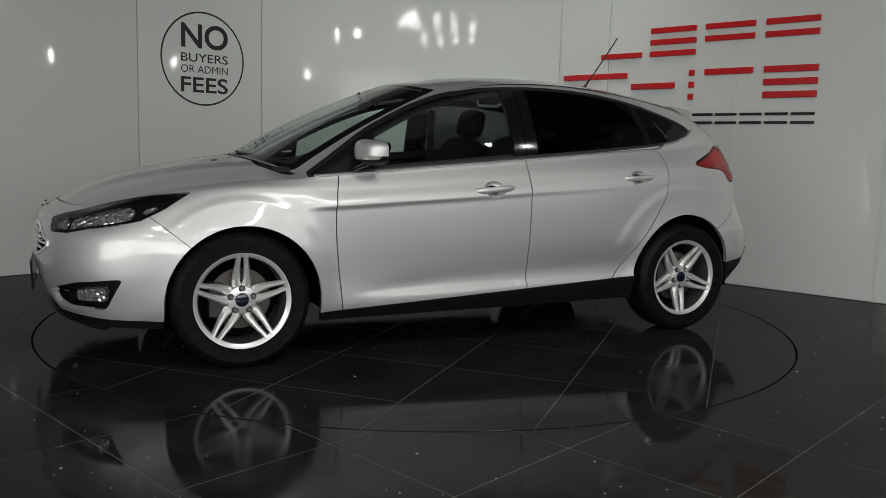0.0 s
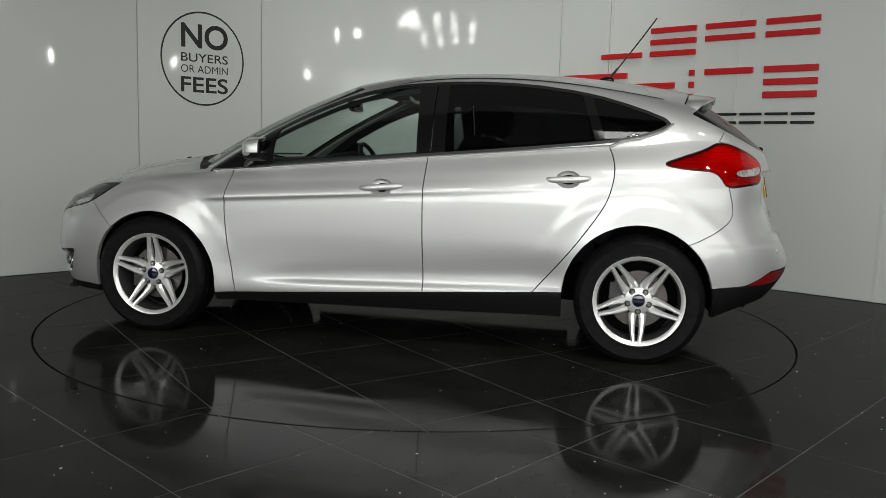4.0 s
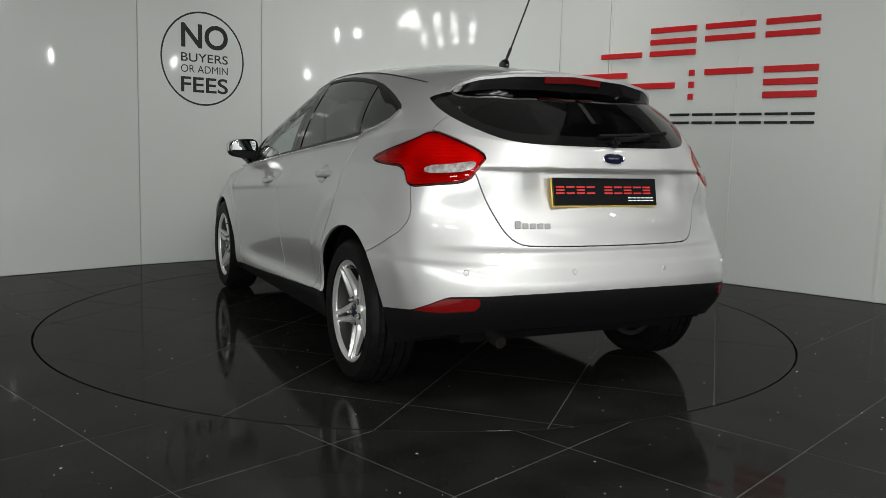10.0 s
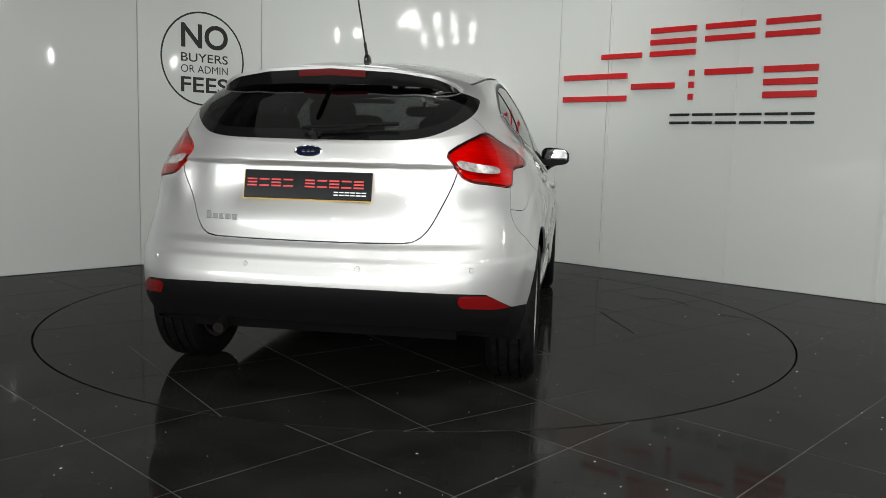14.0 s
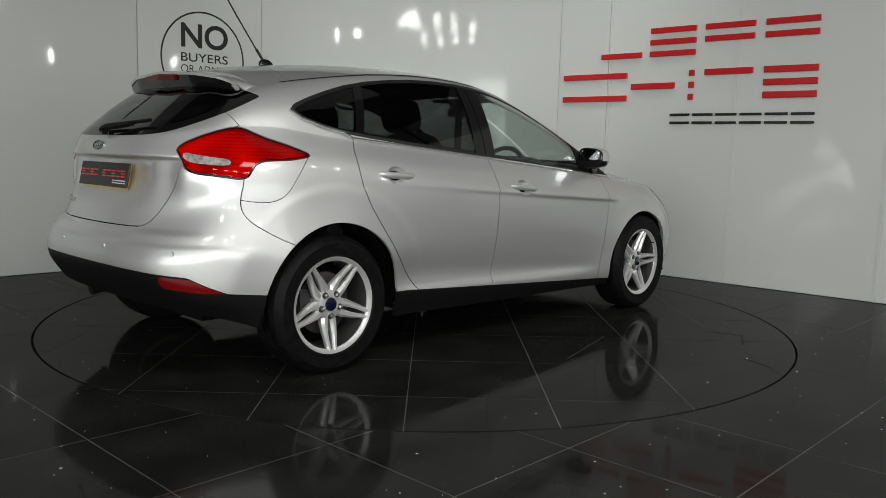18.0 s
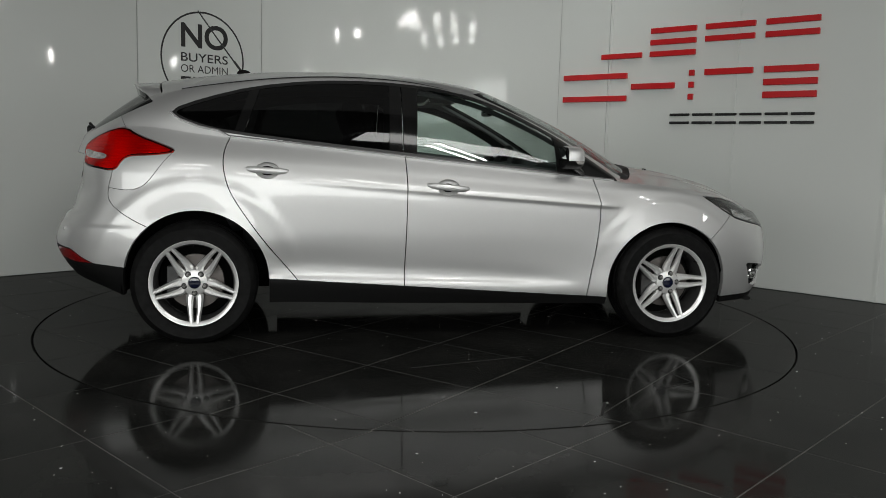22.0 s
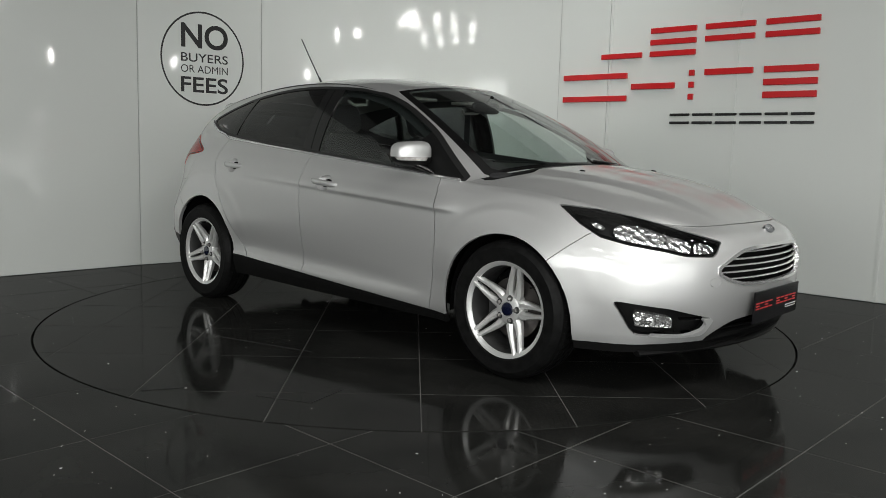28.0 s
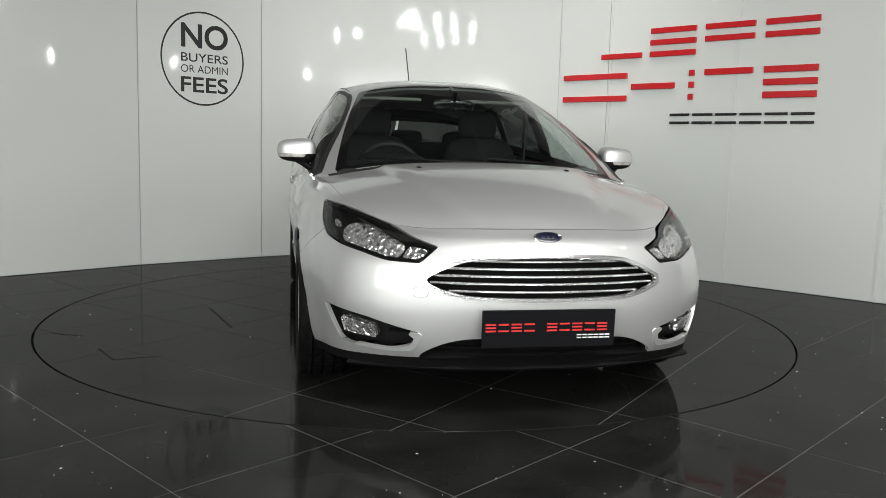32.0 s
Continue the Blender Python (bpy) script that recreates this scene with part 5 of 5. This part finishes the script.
def rear_lamps():
    clear_shape = corner_field([(-1.04, 0.975), (-1.20, 0.985), (-1.352, 1.003), (-1.31, 0.958), (-1.09, 0.946), (-1.03, 0.953)], 1, 1)
    for side in (1, -1):
        flip = (lambda m: m) if side == 1 else mirrored
        clear, red = cut(tail_lamp, clear_shape)
        red, border = cut(red, lambda V: TAIL_LAMP(V) + 0.008)
        lamp = part("tail_lamp", flip(pushed(red, 0.003)), RED_LENS, CAR, "large red wrap-round tail lamp", smooth=60)
        part("lamp_border", flip(pushed(border, 0.002)), LAMP_EDGE, lamp, "blackish red lamp edge", smooth=60)
        sheet("lamp_back", flip(pushed(tail_lamp, -0.014)), LAMP_BACK, lamp, -0.014, "red lamp backing")
        part("reversing_lens", flip(pushed(clear, 0.0035)), CLEAR_LENS, lamp, "clear reversing lens", smooth=60)
        for z in (0.917,):
            rib, _ = cut(tail_lamp, lambda V: np.maximum(TAIL_LAMP(V) + 0.02, np.abs(V[:, 2] - z - 0.05 * (V[:, 0] + 1.7)) - 0.0025))
            if rib[1]:
                sheet("lens_rib", flip(pushed(rib, -0.006)), RED_SOLID, lamp, 0.006)
        refl, _ = cut(skirt, lambda V: np.maximum(corner_field([(-1.0, 0.416), (-1.2, 0.473), (-1.445, 0.484), (-1.41, 0.434), (-1.18, 0.416)], 1, 0)(V), V[:, 0] + 1.6))
        if refl[1]:
            sheet("rear_reflector", flip(pushed(refl, 0.004)), RED_REFLECTOR, CAR, 0.012, "red reflector in the rear bumper")


front_lamps()
front_grilles()
rear_lamps()


def skin_x(y, z, ahead=False):
    """How far ahead the outer skin of the nose or the tail lies at a height and a distance from the middle."""
    P = LOWER[0]
    P = P[P[:, 0] > 1.5] if ahead else P[P[:, 0] < -1.5]
    d = np.hypot(P[:, 1] - abs(y), P[:, 2] - z)
    k = np.argsort(d)[:4]
    w = 1 / (d[k] + 1e-4)
    return float((P[k, 0] * w).sum() / w.sum())


def badge(place, w, h):
    ring = lathe([(0.86, 0.0035), (0.93, 0.006), (1.0, 0.004), (1.0, -0.004)], 40, "Z")
    face = lathe([(0.0, 0.0035), (0.6, 0.0035), (0.87, 0.003)], 40, "Z")
    squash = Matrix.Diagonal((w, h, 1, 1))
    ob = part("badge", moved(ring, place @ squash), CHROME, CAR, "oval badge with bright rim", smooth=40)
    part("badge_face", moved(face, place @ squash), BADGE_BLUE, ob, "dark blue badge face", smooth=40)
    for k in (-0.32, 0.02, 0.34):
        part("badge_mark", moved(box_data(k * 1.05, 0.02 * k, 0.005, 0.2, 0.34, 0.003), place @ squash), CHROME, ob)


def facing(x, y, z, tilt, back=False):
    """Stands upright facing ahead (or to the rear), tilted up by degrees; local x runs across, y up, z out."""
    turn = Matrix(((0, 0, 1), (1, 0, 0), (0, 1, 0))).to_4x4() if not back else Matrix(((0, 0, -1), (-1, 0, 0), (0, 1, 0))).to_4x4()
    return Matrix.Translation((x, y, z)) @ turn @ pose(0, 0, 0, -tilt, 0, 0)


badge(facing(2.157, 0, 0.719, 35), 0.056, 0.0235)
badge(facing(skin_x(0, 1.021) - 0.004, 0, 1.021, 20, True), 0.056, 0.0235)


def plate(place, w, h, owner_name, edge):
    ob = part(owner_name, moved(outward_data(0, 0, 0, w, h, 0.008, 0.002), place), PLATE_BLACK, CAR, "black show plate with red and white bars")
    if edge:
        part("plate_edge", moved(box_data(-0.0035, -0.003, -0.004, w + 0.002, h + 0.002, 0.004), place), PLATE_YELLOW, ob, "yellow plate edge")
    k = w / 0.52
    # two groups of red bars and one of white, in place of the lettering
    for a, n in ((-0.245, 4), (-0.008, 5)):
        for i in range(n):
            x0 = a + i * 0.0495 - 0.004
            for up in (-0.0125, 0.0125) if i % 2 else (-0.0125, 0.0, 0.0125):
                part("bar", moved(box_data((x0 + 0.022) * k, up + 0.006, 0.0048, 0.040 * k, 0.0062, 0.0012), place), PLATE_RED, ob)
    for i in range(6):
        for up in (-0.0055, 0.0055):
            part("bar", moved(box_data((0.118 + i * 0.0225) * k, -0.031 + up, 0.0048, 0.018 * k, 0.0045, 0.0012), place), PLATE_WHITE, ob)


def outward_data(cx, cy, cz, lx, ly, lz, bevel):
    bm = box(cx, cy, cz, lx, ly, lz, bevel, 1)
    bm.verts.index_update()
    V, F = [tuple(v.co) for v in bm.verts], [tuple(v.index for v in f.verts) for f in bm.faces]
    bm.free()
    return V, F


plate(facing(2.217, 0, 0.382, -2), 0.525, 0.145, "front_plate", False)
plate(facing(-1.992, 0.01, 0.887, 11, True), 0.522, 0.112, "rear_plate", True)


def rear_trim():
    # five short bright bars in place of the model lettering
    for i in range(5):
        y = 0.425 - i * 0.030
        part("bar", moved(outward_data(0, 0.0 if i else 0.004, 0, 0.024, 0.022 if i else 0.03, 0.006, 0.002), facing(skin_x(y, 0.752) - 0.001, y, 0.752, 6, True) @ pose(0, 0, 0, 0, -12, 0)), LETTERING, TAILGATE, "bright bar of the model lettering")
    for y in (0.65, 0.225, -0.225, -0.65):
        m = facing(skin_x(y, 0.579) + 0.001, y, 0.579, 4, True) @ pose(0, 0, 0, 0, -30 * y / 0.65, 0)
        part("parking_sensor", moved(lathe([(0.0, 0.006), (0.009, 0.006), (0.0105, 0.004), (0.0115, 0.0)], 20, "Z"), m), PAINT, CAR, "round parking sensor", smooth=30)
    part("exhaust_pipe", moved(lathe([(0.0, 0.0), (0.024, 0.0), (0.024, 0.18), (0.028, 0.18), (0.028, 0.0)], 20, "Z"), pose(-1.90, 0.43, 0.268, 0, 78, 0)), EXHAUST_SHADED, CAR, "steel exhaust pipe", smooth=40)
    part("silencer", box(-1.75, -0.15, 0.37, 0.25, 0.7, 0.13, 0.05, 3), EXHAUST_SHADED, CAR, "steel exhaust silencer painted dark for the shade under the car", smooth=40)
    # wiper on the rear window
    wiper = part("rear_wiper", outward_bm([moved(box_data(0, 0, 0, 0.045, 0.045, 0.04), pose(-1.998, -0.02, 1.09))], 0.012), BLACK_PLASTIC, CAR, "black rear wiper", smooth=40)
    part("wiper_arm", tube([(-2.008, -0.02, 1.098), (-1.985, -0.12, 1.106), (-1.96, -0.22, 1.12)], 0.016, 6, False, 0.7), BLACK_PLASTIC, wiper, smooth=50)
    part("wiper_blade", tube([(-1.970, 0.04, 1.112), (-1.960, -0.15, 1.122), (-1.930, -0.34, 1.136)], 0.009, 6), BLACK_PLASTIC, wiper, smooth=50)


def outward_bm(meshes, bevel):
    bm = outward(joined(*meshes))
    bmesh.ops.bevel(bm, geom=bm.edges[:], offset=bevel, segments=2, affect="EDGES")
    return bm


rear_trim()


def spoiler():
    """The roof's rear lip: painted top that droops at its ends, a gloss black band under it, and a tall red brake light in the band."""
    root = HATCH_TOP[::-1]                                    # from the middle outwards
    n, y = len(root), root[:, 1]
    k = y / y[-1]
    at = [0, 0.5, 0.8, 0.93, 1]
    lip = np.stack([np.interp(k, at, [-1.722, -1.706, -1.658, -1.612, -1.553]), y * 1.012, np.interp(k, at, [1.380, 1.367, 1.345, 1.316, 1.258])], 1)
    foot = np.stack([np.interp(k, at, [-1.690, -1.672, -1.628, -1.598, -1.552]), y * 1.015, np.interp(k, at, [1.281, 1.274, 1.261, 1.250, 1.246])], 1)
    lip[1:-1] = (lip[:-2] + 2 * lip[1:-1] + lip[2:]) / 4
    lip[0, 1] = foot[0, 1] = 0.0
    rows = [root * (1 - t) + lip * t + (0, 0, 0.014 * t * (1 - t)) for t in np.linspace(0, 1, 6)]
    top = np.vstack(rows)
    F = [(r * n + i, r * n + i + 1, (r + 1) * n + i + 1, (r + 1) * n + i) for r in range(5) for i in range(n - 1)]
    ob = sheet("spoiler", whole((np.hstack([top, np.zeros((len(top), 2))]), F)), PAINT, TAILGATE, 0.012, "silver roof spoiler with drooping ends")
    sheet("spoiler_base", whole(spoiler_zone), PAINT, TAILGATE, 0.012)
    brim = lip + (0.007, 0, -0.010)
    bulge = [brim * (1 - t) + foot * t + (-0.002 * math.sin(math.pi * t), 0, 0) for t in np.linspace(0, 1, 5)]
    F = [(r * n + i, r * n + i + 1, (r + 1) * n + i + 1, (r + 1) * n + i) for r in range(4) for i in range(n - 1)]
    W = np.vstack(bulge)
    part("spoiler_underside", whole((np.hstack([W, np.zeros((len(W), 2))]), F)), GLOSS_BLACK, ob, "gloss black band under the spoiler's lip", smooth=60)
    # brake light set into the band
    V, F = [], []
    for w in np.linspace(-0.145, 0.145, 13):
        a = [np.interp(abs(w), y, brim[:, c]) for c in (0, 2)]
        b = [np.interp(abs(w), y, foot[:, c]) for c in (0, 2)]
        for t in np.linspace(0.02, 0.34, 5):
            V.append((a[0] * (1 - t) + b[0] * t - 0.011 - 0.004 * math.sin(math.pi * t), w, a[1] * (1 - t) + b[1] * t))
    F = [(i * 5 + r, (i + 1) * 5 + r, (i + 1) * 5 + r + 1, i * 5 + r + 1) for i in range(12) for r in range(4)]
    sheet("brake_light", turned_out((np.array(V), F)), BRAKE_RED, ob, 0.012, "dark red brake light")


spoiler()


def superellipsoid(rx, ry, rz, e1=0.5, e2=0.5, nu=32, nv=18):
    power = lambda c, e: math.copysign(abs(c) ** e, c)
    V, F = [], []
    for j in range(nv + 1):
        b = -math.pi / 2 + math.pi * j / nv
        for i in range(nu):
            a = 2 * math.pi * i / nu
            V.append((rx * power(math.cos(b), e1) * power(math.cos(a), e2), ry * power(math.cos(b), e1) * power(math.sin(a), e2), rz * power(math.sin(b), e1)))
    for j in range(nv):
        for i in range(nu):
            F.append((j * nu + i, j * nu + (i + 1) % nu, (j + 1) * nu + (i + 1) % nu, (j + 1) * nu + i))
    return np.array(V), F


def mirrors():
    for side in (1, -1):
        flip = (lambda m: m) if side == 1 else mirrored
        V, F = superellipsoid(0.078, 0.100, 0.062, 0.60, 0.62)
        # rounder ahead, cut flat at the back, slimmer towards the tip
        V[:, 2] *= 1 - 0.16 * (V[:, 1] / 0.115)
        V[:, 0] = np.maximum(V[:, 0] * (1 - 0.25 * np.clip(V[:, 1] / 0.105, 0, 1)), -0.045)
        V += (0.69, 0.90, 1.020)
        V[:, 0] -= 0.10 * (V[:, 1] - 0.90)
        mesh = (np.hstack([V, np.zeros((len(V), 2))]), F)
        low, cap = cut(mesh, lambda W: W[:, 2] - 1.003)
        back, cap = cut(cap, lambda W: W[:, 0] - 0.656 + 0.10 * (W[:, 1] - 0.90))
        ob = sheet("door_mirror", flip(cap), PAINT, DOORS["front_door", side], 0.008, "silver door mirror")
        lamp, low = cut(low, lambda W: np.maximum(np.maximum(0.985 - W[:, 2], 0.685 - W[:, 0]), 0.855 - W[:, 1]))
        sheet("mirror_base", flip(low), BLACK_PLASTIC, ob, 0.008, "black lower half of the mirror")
        sheet("mirror_bezel", flip(back), GLOSS_BLACK, ob, 0.006)
        sheet("side_repeater", flip(lamp), CLEAR_LENS, ob, 0.006, "clear side indicator in the mirror")
        glass, _ = cut((mesh[0] - (0.002, 0, 0, 0, 0), F), lambda W: np.maximum(W[:, 0] - 0.650 + 0.10 * (W[:, 1] - 0.90), np.maximum(np.abs(W[:, 1] - 0.90) - 0.078, np.abs(W[:, 2] - 1.020) - 0.05)))
        # the glass leans down a little
        glass[0][:, 0] -= 0.22 * (glass[0][:, 2] - 1.02)
        if glass[1]:
            part("mirror_glass", flip(glass), MIRROR, ob, "mirror glass", smooth=60)
        arm = tube([(0.78, 0.825, 0.925), (0.77, 0.84, 0.937), (0.74, 0.865, 0.955), (0.71, 0.89, 0.968)], 0.026, 10, False, 0.6)
        part("mirror_arm", flip(arm), GLOSS_BLACK, ob, "black mirror arm", smooth=60)


mirrors()


def handles():
    for k, door in ((0, "front_door"), (1, "rear_door")):
        cx, cz, cy = HANDLES[k]
        for side in (1, -1):
            flip = (lambda m: m) if side == 1 else mirrored
            rise = -0.085 if k == 0 else -0.05
            lean = 0.005 if k == 0 else 0.05
            pts, V = [], []
            for u in np.linspace(-1, 1, 17):
                stand = 0.034 * (1 - abs(u) ** 4) ** 0.6
                pts.append((cx + 0.118 * u, cy + lean * 0.118 * u + 0.004 + stand, cz + rise * 0.118 * u))
            V, F = tube(pts, 0.015, 10)
            V = [(v[0], v[1] + 0.0, pts[i // 10][2] + (v[2] - pts[i // 10][2]) * (1.15 - 0.45 * abs(np.linspace(-1, 1, 17)[i // 10]) ** 5)) for i, v in enumerate(V)]
            V = [(v[0], pts[i // 10][1] + (v[1] - pts[i // 10][1]) * 0.6, v[2]) for i, v in enumerate(V)]
            ob = part("door_handle", flip((V, F)), PAINT, DOORS[door, side], "silver pull handle", smooth=60)
            if k == 0 and side == -1:
                part("lock", moved(lathe([(0.0, 0.003), (0.007, 0.003), (0.008, 0.0)], 16, "Y"), pose(cx - 0.085, -(cy + 0.035), cz + 0.007, 180, 0, 0)), STEEL, ob)


handles()


def roof_trim():
    base = part("aerial", moved(superellipsoid_data(0.045, 0.016, 0.03), pose(-1.115, 0, 1.468, 0, 8, 0)), GLOSS_BLACK, CAR, "black rod aerial on the roof", smooth=50)
    part("aerial_rod", tube([(-1.125, 0, 1.475), (-1.20, 0, 1.578), (-1.29, 0, 1.70), (-1.385, 0, 1.835)], 0.0042, 8), SEAL, base, smooth=60)
    part("aerial_collar", tube([(-1.122, 0, 1.475), (-1.175, 0, 1.546)], 0.0075, 10), SEAL, base, smooth=60)
    for side in (1, -1):
        line = [(x, side * (w + 0.004 - 0.022), z + 0.005) for x, w, z in ROOF_RAIL[4:-6:4]]
        part("roof_moulding", tube(line, 0.0065, 6, False, 0.5), SEAL, CAR, "black moulding along the roof edge", smooth=60)
        jet = moved(superellipsoid_data(0.016, 0.012, 0.006), pose(1.36, side * 0.36, 0.957, 0, 8, 0))
        part("washer_jet", jet, GLOSS_BLACK, CAR, "black washer jet on the bonnet", smooth=60)
    for y0, y1, x0 in ((0.58, 0.02, 1.14), (-0.02, -0.60, 1.20)):
        pts = [(1.215 - 0.20 * (y / 0.62) ** 2 - 0.03 * t, y, 0.985 + 0.02 * t - 0.02 * abs(y)) for t, y in zip(np.linspace(0, 1, 9), np.linspace(y0, y1, 9))]
        arm = part("wiper", tube(pts, 0.009, 6, False, 0.7), SEAL, CAR, "black windscreen wiper", smooth=60)


def superellipsoid_data(rx, ry, rz):
    V, F = superellipsoid(rx, ry, rz, 0.9, 0.9, 20, 12)
    return [tuple(v) for v in V], F


roof_trim()


# ---------------------------------------------------------------- cabin
def cushion(cx, cy, cz, lx, ly, lz, e=0.35, tilt=0.0):
    V, F = superellipsoid(lx / 2, ly / 2, lz / 2, e, e, 28, 14)
    return moved(([tuple(v) for v in V], F), pose(cx, cy, cz, 0, tilt, 0))


def cabin():
    for y in (0.37, -0.37):
        seat = part("front_seat", cushion(-0.02, y, 0.52, 0.54, 0.52, 0.18, 0.4, -6), FABRIC, CAR, "charcoal fabric front seat", smooth=60)
        part("backrest", cushion(-0.34, y, 0.83, 0.17, 0.50, 0.62, 0.45, -17), FABRIC, seat, smooth=60)
        for s in (-1, 1):
            part("bolster", cushion(-0.29, y + s * 0.21, 0.80, 0.17, 0.10, 0.46, 0.6, -17), FABRIC, seat, smooth=60)
            part("headrest_post", tube([(-0.43, y + s * 0.06, 1.08), (-0.46, y + s * 0.06, 1.18)], 0.006, 8), CHROME, seat, smooth=60)
        part("headrest", cushion(-0.47, y, 1.225, 0.11, 0.27, 0.19, 0.55, -14), FABRIC, seat, smooth=60)
    bench = part("rear_seat", cushion(-0.86, 0, 0.55, 0.50, 1.30, 0.18, 0.35, -4), FABRIC, CAR, "charcoal fabric rear bench", smooth=60)
    part("backrest", cushion(-1.17, 0, 0.82, 0.17, 1.28, 0.58, 0.35, -20), FABRIC, bench, smooth=60)
    for y in (0.42, 0, -0.42):
        part("headrest", cushion(-1.27, y, 1.12, 0.09, 0.25, 0.15, 0.5, -16), FABRIC, bench, smooth=60)
    part("parcel_shelf", box(-1.55, 0, 1.0, 0.55, 1.15, 0.02, 0.005), CABIN, CAR, "dark parcel shelf")
    dash = part("dashboard", cushion(0.86, 0, 0.82, 0.62, 1.48, 0.30, 0.3, 4), CABIN, CAR, "dark moulded dashboard", smooth=60)
    part("binnacle", cushion(0.60, -0.37, 0.965, 0.22, 0.36, 0.09, 0.55, 10), CABIN, dash, smooth=60)
    part("centre_screen", box(0.55, 0, 0.92, 0.04, 0.24, 0.12, 0.01), GLOSS_BLACK, dash)
    part("centre_console", cushion(0.25, 0, 0.52, 0.95, 0.22, 0.30, 0.3), CABIN, CAR, smooth=60)
    ring = [(0.185 * math.cos(t), 0.185 * math.sin(t), 0) for t in np.linspace(0, 2 * math.pi, 41)[:-1]]
    m = pose(0.40, -0.37, 0.90, 0, -66, 0)
    wheel = part("steering_wheel", moved(tube(ring, 0.0155, 10, True), m), CABIN, CAR, "black steering wheel on the car's right side", smooth=60)
    part("wheel_boss", moved(cushion(0, 0, -0.01, 0.14, 0.15, 0.05, 0.6), m), CABIN, wheel, smooth=60)
    for a in (90, 270, 180):
        c, s = math.cos(radians(a)), math.sin(radians(a))
        part("wheel_spoke", moved(tube([(0.05 * c, 0.05 * s, -0.01), (0.18 * c, 0.18 * s, 0)], 0.016, 6, False, 0.4), m), SATIN if a != 180 else CABIN, wheel, smooth=60)
    mirror = part("interior_mirror", cushion(0.42, 0, 1.30, 0.04, 0.24, 0.07, 0.5, 8), GLOSS_BLACK, CAR, "black rear-view mirror", smooth=60)
    part("mirror_stem", tube([(0.43, 0, 1.32), (0.47, 0, 1.365)], 0.012, 8), GLOSS_BLACK, mirror, smooth=60)
    for y in (0.33, -0.33):
        part("sun_visor", box(0.08, y, 1.345, 0.15, 0.38, 0.02, 0.008), HEADLINER, CAR, "grey sun visor")
        part("grab_handle", tube([(-0.05, y * 1.6, 1.325), (-0.08, y * 1.52, 1.30), (-0.20, y * 1.52, 1.30), (-0.23, y * 1.6, 1.325)], 0.01, 6), HEADLINER, CAR, smooth=60)
    for side in (1, -1):
        for x0, x1 in ((0.80, -0.18), (-0.26, -1.05)):
            z0, z1 = float(waist_z(np.array([x0]))[0]) - 0.03, float(waist_z(np.array([x1]))[0]) - 0.03
            V = [(x0, side * 0.80, z0), (x1, side * 0.77, z1), (x1, side * 0.72, z1 - 0.02), (x0, side * 0.74, z0 - 0.02), (x0, side * 0.82, 0.74), (x1, side * 0.80, 0.74), (x1, side * 0.74, 0.74), (x0, side * 0.74, 0.74)]
            part("door_trim", outward((V, [(0, 1, 2, 3), (4, 5, 6, 7), (0, 4, 5, 1), (3, 2, 6, 7), (0, 3, 7, 4), (1, 5, 6, 2)])), CABIN, CAR, "dark door lining")
        part("seat_belt", box(-0.30, side * 0.66, 1.10, 0.05, 0.008, 0.45), CABIN, CAR)


cabin()


# ---------------------------------------------------------------- tiles last
tiles(FLOOR_BED, TURNTABLE)
tagged(flecks("floor_flecks", 430, lambda x, y, r: r > 2.27 and y < 1.4 + 0.0 * x and abs(x) < 4.2 and y > -4.6, 3), "pale specks of dust scattered on the dark tiles", "dust", kind="stuff")
tagged(flecks("turntable_flecks", 130, lambda x, y, r: r < 2.2, 8, TURNTABLE), "pale specks of dust on the turntable", kind="stuff")

for run in (((0.42, -2.11), (0.50, -1.94)), ((0.80, -1.795), (1.03, -1.685), (0.975, -1.47)), ((0.36, -1.165), (-0.245, -1.335))):
    part("scratch", tube([(x, y, 0.0006) for x, y in run], 0.006, 4, False, 0.12), RING_BLACK, TURNTABLE, "dark scratch across the turntable's tiles")


# ---------------------------------------------------------------- what moves
def motions():
    """Platform and car turn together, clockwise from above, at an even pace."""
    rows, rows_car = [], []
    for k in range(33):
        t = 1.0 * k
        turn = pose(0, 0, 0, 0, 0, TURN_START + TURN_RATE * t)
        rows.append((t, turn))
        rows_car.append((t, turn @ pose(CAR_OFFSET[0], CAR_OFFSET[1], 0.004)))
    walk(TURNTABLE, rows)
    walk(CAR, rows_car)


motions()
